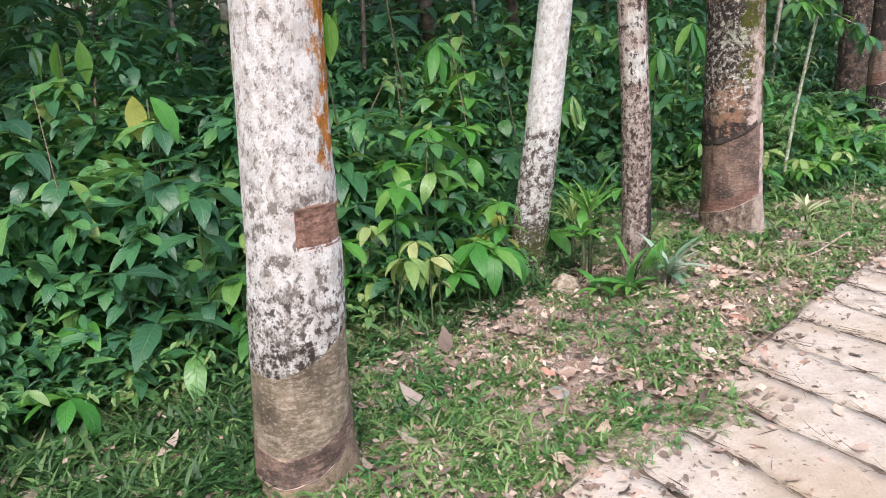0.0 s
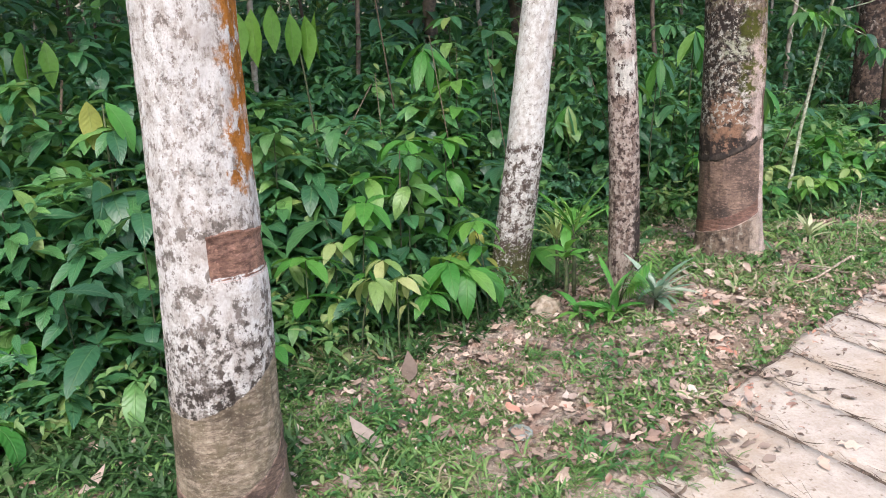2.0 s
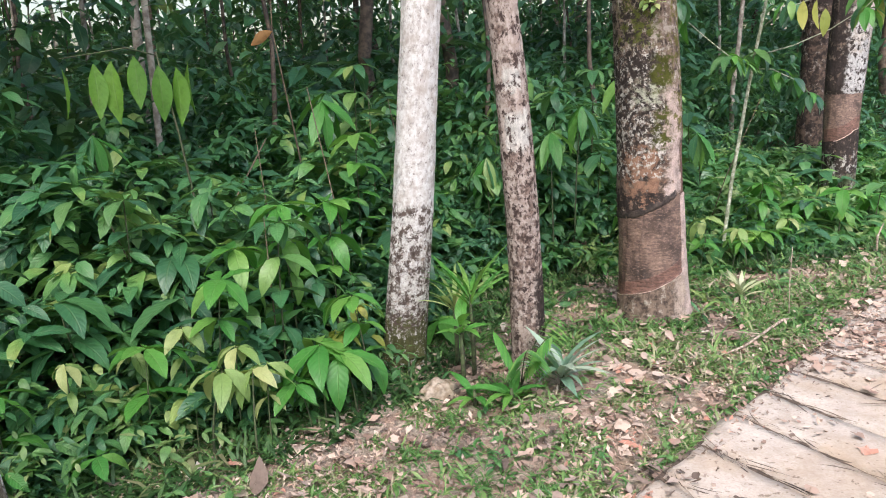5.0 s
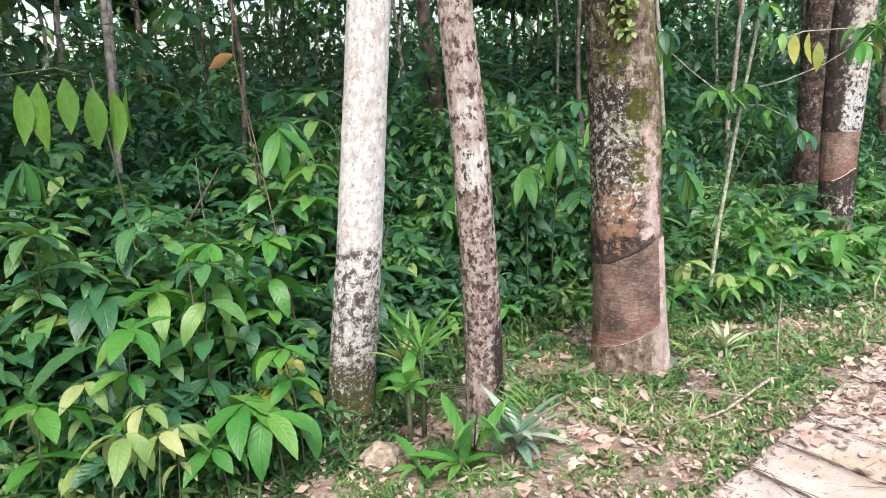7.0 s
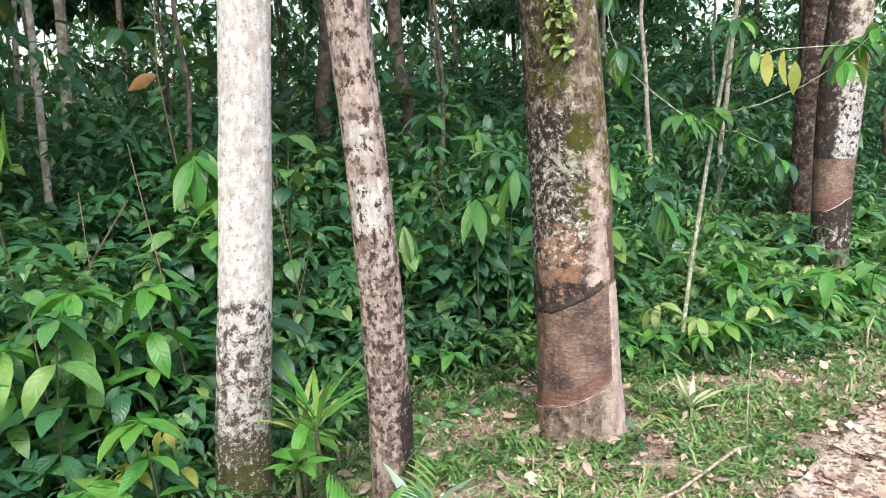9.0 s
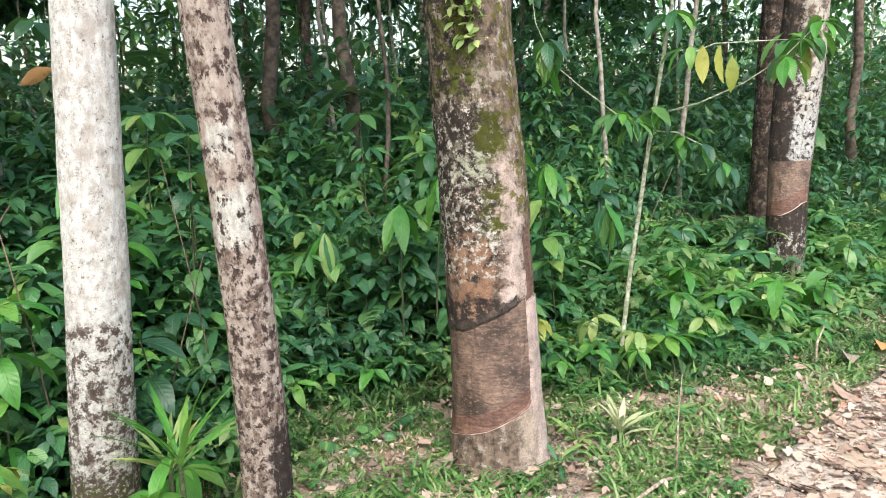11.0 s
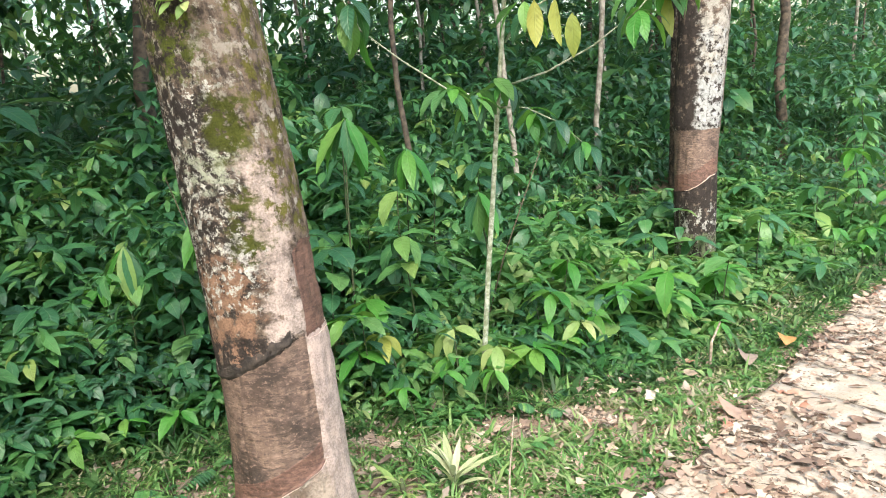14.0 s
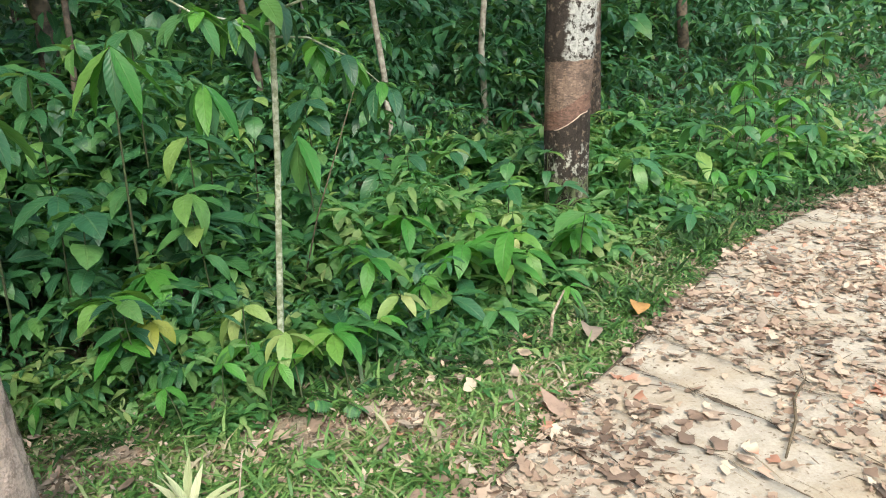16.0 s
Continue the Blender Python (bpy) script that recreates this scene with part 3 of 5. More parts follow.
# ---- rubber trees ----
class Trunk:
    def __init__(self, axis, radii, cuts=(), knobs=0.004, seed=0.0):
        self.axis, self.radii, self.cuts, self.knobs, self.seed = axis, radii, cuts, knobs, seed

    def centre(self, z):
        zs = [p[2] for p in self.axis]
        return float(np.interp(z, zs, [p[0] for p in self.axis])), float(np.interp(z, zs, [p[1] for p in self.axis]))

    def recess(self, deg, z):
        out = 0.0
        for (p0, p1, lo, hi, depth) in self.cuts:
            a, b = lo(deg), hi(deg)
            if p0 < deg < p1 and a < z < b:
                e = min((deg - p0) / 6, (p1 - deg) / 6, (z - a) / 0.008, (b - z) / 0.02, 1.0)
                out = max(out, depth * max(e, 0))
        return out

    def radius(self, deg, z):
        r = float(np.interp(z, [p[0] for p in self.radii], [p[1] for p in self.radii]))
        t = math.radians(deg)
        v = Vector((math.cos(t) * 1.2 + self.seed, math.sin(t) * 1.2, z * 1.1))
        r *= 1 + 0.05 * noise.noise(v)
        r += 0.09 * r * math.exp(-max(z, 0) / 0.07) * (1 + 0.9 * math.sin(3 * t + self.seed))
        v = Vector((math.cos(t) * 9 + self.seed, math.sin(t) * 9, z * 8))
        r += self.knobs * noise.noise(v) + self.knobs * 0.5 * noise.noise(v * 2.7)
        return r - self.recess(deg, z)

    def point(self, deg, z, out=0.0):
        x, y = self.centre(z)
        r, t = self.radius(deg, z) + out, math.radians(deg)
        return x + r * math.cos(t), y + r * math.sin(t), z

    def mesh(self, mat, parent, top=2.3, end=8.8, seg=96):
        zs = list(np.arange(-0.12, top, 0.02)) + list(np.linspace(top, end, 14))
        degs = [-270 + 360 * k / seg for k in range(seg + 1)]
        verts = [self.point(d, float(z)) for z in zs for d in degs]
        uvs = [(d * 0.14 * math.pi / 180, z) for z in zs for d in degs]
        n, faces = seg + 1, []
        for i in range(len(zs) - 1):
            for k in range(seg):
                faces.append((i * n + k, i * n + k + 1, (i + 1) * n + k + 1, (i + 1) * n + k))
        return mesh_object("trunk", verts, faces, mat, parent, uvs)

    def skin(self, name, p0, p1, lo, hi, mat, parent, out=0.003, label=""):
        """A patch that lies on the trunk between two heights."""
        cols = max(8, int((p1 - p0) / 3))
        rows = 28
        verts, uvs, faces = [], [], []
        for i in range(rows + 1):
            for k in range(cols + 1):
                d = p0 + (p1 - p0) * k / cols
                f = i / rows
                z = lo(d) + (hi(d) - lo(d)) * f
                z += 0.011 * noise.noise(Vector((d * 0.16, f * 2, self.seed))) * (1 if i in (0, rows) else 0)
                rim = i in (0, rows) or k in (0, cols)
                o = -0.006 if rim else out + 0.0022 * noise.noise(Vector((d * 0.06, z * 90, self.seed)))
                verts.append(self.point(d, z, o))
                uvs.append((d * 0.14 * math.pi / 180, z))
        n = cols + 1
        for i in range(rows):
            for k in range(cols):
                faces.append((i * n + k, i * n + k + 1, (i + 1) * n + k + 1, (i + 1) * n + k))
        return mesh_object(name, verts, faces, mat, parent, uvs, label=label)

    def line(self, name, p0, p1, height, thick, mat, parent, label=""):
        degs = np.linspace(p0, p1, 40)
        pts = [self.point(float(d), height(float(d)) + 0.002 * noise.noise(Vector((d * 0.1, 1, 2))), -0.0004) for d in degs]
        radii = [thick * (0.75 + 0.4 * noise.noise(Vector((d * 0.05, 7, 3)))) for d in degs]
        v, f = tube(pts, radii, 6)
        return mesh_object(name, v, f, mat, parent, label=label)


def crown_meshes(seed):
    """A crown of limbs with leaf sprays, about its fork at the origin."""
    rng = np.random.RandomState(seed)
    lv, lf, tips = [], [], []
    for k in range(6):
        a = k * 1.05 + rng.uniform(-0.3, 0.3)
        reach, rise = rng.uniform(1.2, 2.3), rng.uniform(1.2, 3.2)
        pts = [(0, 0, -0.3)]
        for j in range(1, 6):
            t = j / 5
            pts.append((math.cos(a) * reach * t + rng.uniform(-0.1, 0.1), math.sin(a) * reach * t + rng.uniform(-0.1, 0.1), rise * t ** 0.8))
            tips.append(pts[-1])
        v, f = tube(pts, [0.07, 0.055, 0.045, 0.035, 0.025, 0.012], 6)
        o = len(lv)
        lv += v
        lf += [tuple(i + o for i in q) for q in f]
    n = 300
    base = np.array(tips)[rng.randint(0, len(tips), n)]
    pos = base + rng.normal(0, 0.42, (n, 3)) * np.array([1, 1, 0.8])
    rot = rotations(rng.uniform(0, 6.28, n), rng.uniform(0.0, 0.9, n), rng.uniform(-0.6, 0.6, n))
    crown = cloud_mesh("crown", [leaf_shape(1.0, 0.55, 0.4, 0.2, 2), leaf_shape(0.8, 0.48, 0.2, 0.2, 2)], pos, rot, rng.uniform(0.7, 1.3, n), leaf_many_deep_shade)
    limbs = bpy.data.meshes.new("bough")
    limbs.from_pydata([tuple(v) for v in lv], [], lf)
    limbs.materials.append(bark_far)
    return limbs, crown


CROWNS = [crown_meshes(k) for k in (3, 8)]


def add_crown(tree, x, y, z, k, turn=0.0, size=1.0):
    limbs, crown = CROWNS[k % len(CROWNS)]
    m = pose(x, y, z, 0, 0, turn) @ Matrix.Scale(size, 4)
    share("bough", limbs, tree, m)
    share("crown", crown, tree, m)


def flat(v):
    return lambda d: v


def ramp(*pairs):
    return lambda d: float(np.interp(d, [p[0] for p in pairs], [p[1] for p in pairs]))


# tree with the square patch and the orange lichen
patch_lo, patch_hi = ramp((-90, 0.82), (20, 0.815)), ramp((-90, 0.945), (-60, 0.955), (20, 0.93))
old_lo, old_hi = ramp((-180, 0.07), (-110, 0.035), (-70, 0.055), (-40, 0.1), (-5, 0.18), (40, 0.24)), ramp((-200, 0.43), (-110, 0.43), (-70, 0.47), (-5, 0.57), (40, 0.6))
a_trunk = Trunk([(-0.635, 2.5, -0.2), (-0.618, 2.47, 0.15), (-0.602, 2.435, 0.4), (-0.57, 2.365, 0.8), (-0.549, 2.29, 1.2), (-0.525, 2.22, 1.6), (-0.35, 2.0, 4.0), (-0.1, 2.6, 9.5)],
                [(-0.2, 0.168), (0.13, 0.162), (0.44, 0.153), (0.8, 0.14), (1.2, 0.124), (1.6, 0.115), (3, 0.1), (9.5, 0.05)],
                [(-86, 24, patch_lo, patch_hi, 0.008), (-210, 30, old_lo, old_hi, 0.007)], 0.003, 1.3)
tree_a = empty("rubber_tree")
tagged(tree_a, "white-barked rubber tree with a square brown tapping patch and orange lichen", "tree", "rubber trees")
a_trunk.mesh(bark_a, tree_a)
a_patch = a_trunk.skin("tapping_patch", -85, 23, patch_lo, patch_hi, panel_fresh, tree_a, label="fresh reddish-brown tapping patch")
a_panel = a_trunk.skin("tapping_panel", -209, 29, old_lo, old_hi, panel_old, tree_a, label="old healed tan tapping panel")
a_trunk.skin("fresh_cut_band", -200, 28, old_lo, lambda d: old_lo(d) + 0.1, panel_dark, a_panel, out=0.0055, label="darker freshly cut band")
a_trunk.line("latex_cut", -180, 25, old_lo, 0.002, latex, a_panel, "dried pale latex along the cut")
a_trunk.line("latex_cut", -84, 20, patch_lo, 0.0007, latex, a_patch, "dried pale latex along the cut")
add_crown(tree_a, -0.1, 3.0, 8.6, 0)

b_trunk = Trunk([(0.595, 4.41, -0.2), (0.618, 4.36, 0.1), (0.646, 4.3, 0.4), (0.69, 4.235, 0.8), (0.728, 4.185, 1.2), (0.765, 4.125, 1.6), (0.8, 4.07, 2.0), (0.95, 3.95, 4.0), (1.2, 5.0, 8.5)],
                [(-0.2, 0.112), (0.05, 0.107), (0.4, 0.102), (0.8, 0.095), (1.2, 0.09), (1.6, 0.085), (8.5, 0.04)], (), 0.0035, 4.1)
tree_b = empty("rubber_tree")
tagged(tree_b, "slim white-barked rubber tree, mossy and brown at its foot", "tree", "rubber trees")
b_trunk.mesh(bark_b, tree_b, seg=80)
add_crown(tree_b, 1.15, 5.1, 7.8, 1, 40)

c_trunk = Trunk([(1.186, 4.1, -0.2), (1.186, 4.1, 0.1), (1.184, 4.1, 0.4), (1.174, 4.09, 0.8), (1.155, 4.085, 1.2), (1.142, 4.08, 1.4), (1.124, 4.075, 1.6), (1.1, 4.07, 1.9), (0.95, 4.2, 4.0), (0.9, 5.0, 8.0)],
                [(-0.2, 0.085), (0.1, 0.079), (0.34, 0.0785), (0.8, 0.0755), (1.2, 0.073), (1.6, 0.069), (8.0, 0.03)], (), 0.0035, 7.7)
tree_c = empty("rubber_tree")
tagged(tree_c, "thin leaning rubber tree with blotched dark and pale bark", "tree", "rubber trees")
c_trunk.mesh(bark_c, tree_c, seg=72)
add_crown(tree_c, 0.9, 4.9, 7.4, 0, 80, 0.8)

d_lo, d_hi = ramp((-220, 0.13), (-170, 0.15), (-112, 0.2), (-60, 0.28), (-45, 0.31)), ramp((-220, 0.58), (-140, 0.61), (-100, 0.665), (-50, 0.74))
d2_lo, d2_hi = ramp((-60, 0.70), (20, 0.715)), ramp((-60, 0.98), (-30, 1.02), (20, 1.0))
d_trunk = Trunk([(2.08, 4.71, -0.2), (2.077, 4.712, 0.1), (2.073, 4.715, 0.4), (2.062, 4.705, 0.8), (2.05, 4.685, 1.0), (2.034, 4.66, 1.2), (1.995, 4.61, 1.6), (1.955, 4.57, 2.0), (1.75, 4.6, 4.5), (1.6, 5.4, 9.5)],
                [(-0.2, 0.205), (0.1, 0.196), (0.25, 0.193), (0.66, 0.184), (1.0, 0.175), (1.4, 0.163), (1.87, 0.152), (4, 0.13), (9.5, 0.06)],
                [(-230, -48, d_lo, d_hi, 0.012), (-52, 40, d2_lo, d2_hi, 0.01)], 0.006, 2.2)
tree_d = empty("rubber_tree")
tagged(tree_d, "thick mossy rubber tree with a broad brown tapping panel", "tree", "rubber trees")
d_trunk.mesh(bark_d, tree_d, seg=110)
d_panel = d_trunk.skin("tapping_panel", -229, -49, d_lo, d_hi, panel_dark, tree_d, label="broad dark brown tapping panel")
d_small = d_trunk.skin("tapping_panel", -51, 39, d2_lo, d2_hi, panel_red, tree_d, label="smaller reddish tapping panel")
d_trunk.skin("fresh_cut_band", -228, -50, d_lo, lambda d: d_lo(d) + 0.075, panel_red, d_panel, out=0.0055, label="reddish freshly cut band")
d_trunk.skin("old_scar", -229, -66, lambda d: d_hi(d) - 0.018 + 0.02 * noise.noise(Vector((d * 0.09, 3, 1))), lambda d: d_hi(d) + 0.03 + 0.03 * noise.noise(Vector((d * 0.12, 8, 4))), scar, tree_d, out=0.001, label="black weeping scar above the panel")
d_trunk.line("latex_cut", -229, -50, d_lo, 0.0018, latex, d_panel, "pinkish fresh latex cut")
d_trunk.line("latex_cut", -47, 30, d2_lo, 0.0012, latex, d_small, "pinkish fresh latex cut")
add_crown(tree_d, 1.6, 5.5, 8.6, 1, 10, 1.1)

e_lo, e_hi = ramp((-200, 0.6), (-140, 0.62), (-115, 0.65), (-80, 0.71), (0, 0.76)), flat(1.05)
e_trunk = Trunk([(5.02, 7.19, -0.2), (5.03, 7.195, 0.1), (5.05, 7.22, 0.4), (5.085, 7.27, 0.7), (5.15, 7.34, 1.1), (5.21, 7.4, 1.4), (5.31, 7.48, 2.0), (5.7, 7.65, 5.0), (5.8, 7.8, 9.0)],
                [(-0.2, 0.15), (0.05, 0.14), (0.7, 0.152), (1.1, 0.165), (1.5, 0.175), (1.9, 0.178), (5, 0.11), (9, 0.05)],
                [(-220, 0, e_lo, e_hi, 0.01)], 0.005, 9.4)
tree_e = empty("rubber_tree")
tagged(tree_e, "white-faced rubber tree with a brown tapping panel among weeds", "tree", "rubber trees")
e_trunk.mesh(bark_e, tree_e, seg=90)
e_panel = e_trunk.skin("tapping_panel", -219, -1, e_lo, e_hi, panel_dark, tree_e, label="dark brown tapping panel")
e_trunk.skin("fresh_cut_band", -217, -3, e_lo, lambda d: e_lo(d) + 0.12, panel_red, e_panel, out=0.0055, label="reddish freshly cut band")
e_trunk.line("latex_cut", -150, -60, e_lo, 0.004, latex, e_panel, "thick white latex on the cut")
add_crown(tree_e, 5.8, 7.75, 8.6, 0, 120, 1.1)

g_trunk = Trunk([(6.24, 9.34, -0.2), (6.24, 9.34, 0.4), (6.27, 9.36, 1.2), (6.33, 9.4, 2.4), (6.5, 9.5, 5.0), (6.6, 9.6, 9.0)],
                [(-0.2, 0.24), (0.1, 0.215), (0.8, 0.2), (2.0, 0.185), (5, 0.14), (9, 0.06)], (), 0.008, 5.6)
tree_g = empty("rubber_tree")
tagged(tree_g, "dark-barked rubber tree with pale lichen spots, deeper in the wood", "tree", "rubber trees")
g_trunk.mesh(bark_g, tree_g, seg=80)
add_crown(tree_g, 6.6, 9.6, 8.7, 1, 70, 1.3)

# ---- trees of the wood behind ----
def far_trunk_mesh(seed, height, r0, lean):
    rng = random.Random(seed)
    pts, radii = [], []
    ax, ay = rng.uniform(-lean, lean), rng.uniform(-lean, lean)
    for j in range(12):
        t = j / 11
        pts.append((ax * t * height + 0.05 * rng.uniform(-1, 1) * (j > 0), ay * t * height + 0.05 * rng.uniform(-1, 1) * (j > 0), -0.15 + (height + 0.15) * t))
        radii.append(r0 * (1.25 if j == 0 else 1.0) * (1 - 0.62 * t))
    v, f = tube(pts, radii, 12)
    me = bpy.data.meshes.new("trunk")
    me.from_pydata([tuple(p) for p in v], [], f)
    me.polygons.foreach_set("use_smooth", [True] * len(me.polygons))
    return me, pts[-1]


FAR = []
for k, (h, r, lean, mat) in enumerate([(8.5, 0.08, 0.04, bark_far), (7.5, 0.06, 0.06, bark_far_pale), (9.0, 0.11, 0.03, bark_far), (6.5, 0.035, 0.05, bark_far_pale), (6.0, 0.03, 0.07, bark_far)]):
    me, top = far_trunk_mesh(k + 5, h, r, lean)
    me.materials.append(mat)
    t = empty("forest_tree")
    tagged(t, "slender forest tree with a bare trunk and high crown", "tree", "trees of the wood behind")
    share("trunk", me, t, Matrix.Identity(4))
    add_crown(t, top[0], top[1], top[2] - 0.4, k, 50 * k, (1.0, 0.8, 1.2, 0.5, 0.5)[k])
    FAR.append([t, False])


def put(pool, k, m):
    """Sets the first of a kind in its place, and copies of it after that."""
    ob, used = pool[k]
    if not used:
        ob.matrix_basis = m
        pool[k][1] = True
        return ob
    return copy_thing(ob, m)


rng = random.Random(11)
spots = [(2.03, 8.6, 4), (5.52, 10.04, 3), (4.35, 9.2, 3), (7.4, 11.3, 2), (1.75, 9.4, 0), (-1.0, 7.2, 3), (-0.1, 7.6, 4), (-1.7, 9.5, 1), (0.9, 10.5, 0), (8.9, 11.6, 0), (3.2, 8.9, 4)]
tries = 0
while len(spots) < 180 and tries < 6000:
    tries += 1
    s, w = rng.uniform(-12, 24), rng.uniform(5.5, 27)
    x, y = place(s, w)
    if all((x - a) ** 2 + (y - b) ** 2 > (0.6 if w < 12 else 0.9) for a, b, _ in spots):
        spots.append((x, y, rng.choice((0, 1, 3, 3, 4, 4, 4, 4, 3, 2) if w > 10 else (3, 4, 4, 4, 3))))
for x, y, k in spots:
    put(FAR, k, pose(x, y, ground_z(x, y), 0, 0, rng.uniform(0, 360)) @ Matrix.Scale(rng.uniform(0.85, 1.15), 4))


# ---- undergrowth ----
TALL_S = [-30, 2.84, 3.9, 4.6, 5.6, 6.5, 7.5, 10, 40]
TALL_W = [1.5, 1.95, 1.4, 1.4, 1.7, 2.0, 2.5, 3.2, 4.0]


def growth_height(s, w):
    d = w - front(s)
    e = d if s < 2.2 else w - float(np.interp(s, TALL_S, TALL_W))
    low = 0.1 + 0.2 * smooth(0.0, 1.0, d)
    tall = 0.16 * (s < 3.0) + 0.62 * smooth(0.0, 0.7, e) + 0.45 * smooth(1.0, 2.6, e)
    return (low + tall) * (0.72 + 0.75 * fbm(s * 1.1, w * 1.1, 4.0, 2))


nprng = np.random.RandomState(21)
BLADES = [leaf_shape(0.22, 0.08, 0.55, 0.22, 5, 0.85, 0.47), leaf_shape(0.21, 0.084, 0.85, 0.18, 5, 0.8), leaf_shape(0.24, 0.074, 0.3, 0.28, 5, 0.85, 0.5), leaf_shape(0.17, 0.085, 0.5, 0.15, 4, 0.75)]
BROAD_BLADES = [leaf_shape(0.2, 0.09, 0.6, 0.15, 5, 0.8), leaf_shape(0.19, 0.095, 0.9, 0.12, 5, 0.8), leaf_shape(0.22, 0.082, 0.4, 0.2, 5, 0.8)]
FAR_BLADES = [leaf_shape(0.19, 0.062, 0.6, 0.25, 3, 0.8), leaf_shape(0.18, 0.066, 0.9, 0.2, 3, 0.8), leaf_shape(0.2, 0.056, 0.3, 0.3, 3, 0.8)]
WEED_BLADES = [leaf_shape(0.19, 0.064, 0.5, 0.2, 4, 0.8), leaf_shape(0.17, 0.07, 0.8, 0.15, 4, 0.75), leaf_shape(0.21, 0.05, 0.3, 0.25, 4, 0.85)]
SHADE_BLADES = [leaf_shape(0.2, 0.08, 0.6, 0.2, 3, 0.75), leaf_shape(0.19, 0.07, 0.2, 0.25, 3, 0.75)]


def whorls(n, s_range, w_range, size_lo, size_hi, low, high, keep=None):
    """Leaf whorls through the undergrowth's depth: place, turn and size of every leaf."""
    pos, yaw, pitch, roll, size = [], [], [], [], []
    while n > 0:
        s, w = nprng.uniform(*s_range), nprng.uniform(*w_range)
        d = w - front(s)
        if d < 0.02 or (keep and not keep(s, w)):
            continue
        n -= 1
        x, y = place(s, w)
        h = growth_height(s, w)
        z = h * (low + (high - low) * nprng.uniform() ** 0.7)
        k = nprng.uniform(size_lo, size_hi) * (0.6 + 0.4 * min(h, 1.0))
        count = nprng.randint(4, 8)
        a0 = nprng.uniform(0, 6.28)
        tilt = nprng.uniform(0.0, 0.5)
        lean = nprng.uniform(0, 6.28)
        for j in range(count):
            a = a0 + j * 6.283 / count + nprng.uniform(-0.3, 0.3)
            r = 0.02 * k
            pos.append((x + r * math.cos(a), y + r * math.sin(a), z + nprng.uniform(-0.03, 0.03)))
            yaw.append(a)
            pitch.append(nprng.uniform(-0.45, 0.3) + tilt * math.cos(a - lean))
            roll.append(nprng.uniform(-0.5, 0.5))
            size.append(k * nprng.uniform(0.7, 1.2))
    return np.array(pos), rotations(np.array(yaw), np.array(pitch), np.array(roll)), np.array(size)


def undergrowth(label, mat, shapes, *args, **kw):
    ob = cloud("undergrowth", shapes, *whorls(*args, **kw), mat)
    tagged(ob, label, "undergrowth", kind="stuff")


def tall_zone(s, w):
    return w > float(np.interp(s, TALL_S, TALL_W))


undergrowth("dense dark green shrubs and seedlings under the trees", leaf_many_deep_shade, BLADES, 4900, (-4.5, 6.5), (0.6, 6.0), 0.3, 1.1, 0.05, 1.0)
undergrowth("fresh green leaves of low shrubs at the wood's edge", leaf_many, BLADES, 1750, (-3.0, 3.0), (0.6, 4.2), 0.32, 1.0, 0.3, 1.05, lambda s, w: s > -0.4 or w < front(s) + 0.9)
undergrowth("broad dark leaves of shrubs behind the trunks", leaf_many, BROAD_BLADES, 1800, (1.6, 7.0), (1.2, 5.0), 0.4, 0.95, 0.2, 1.05, tall_zone)
undergrowth("low leafy weeds on the verge beside the road", leaf_weeds, WEED_BLADES, 3600, (3.2, 9.5), (0.2, 4.0), 0.36, 1.3, 0.05, 1.5, lambda s, w: not tall_zone(s, w - 0.25))
undergrowth("young shaded plants between weeds and wood", leaf_many, FAR_BLADES, 2100, (3.0, 8.0), (2.3, 6.5), 0.5, 1.2, 0.15, 1.25)
# from here on, the deeper growth gets its shade from a darker leaf colour
undergrowth("plants deeper between the trunks, darkened in colour for shade", leaf_many_deep_shade, FAR_BLADES, 2600, (6.0, 15), (2.3, 8.0), 0.5, 1.3, 0.15, 1.3)
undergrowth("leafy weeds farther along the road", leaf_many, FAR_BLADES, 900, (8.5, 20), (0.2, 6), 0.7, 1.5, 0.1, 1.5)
undergrowth("shrubs farther along the road, darkened in colour for shade", leaf_many_deep_shade, FAR_BLADES, 2200, (8.5, 20), (1.0, 9), 0.7, 1.5, 0.1, 1.6)
undergrowth("deep shaded shrubs between the trunks of the wood", leaf_many_deep_shade, SHADE_BLADES, 5200, (-12, 26), (4.6, 24), 1.2, 2.4, 0.1, 1.7)


def trodden(s, w):
    """1 on the bare, trodden stretch between the trunks and the road."""
    return smooth(0.1, 0.7, s) * smooth(5.3, 4.3, s) * smooth(0.0, 0.2, w) * smooth(1.9, 1.3, w)


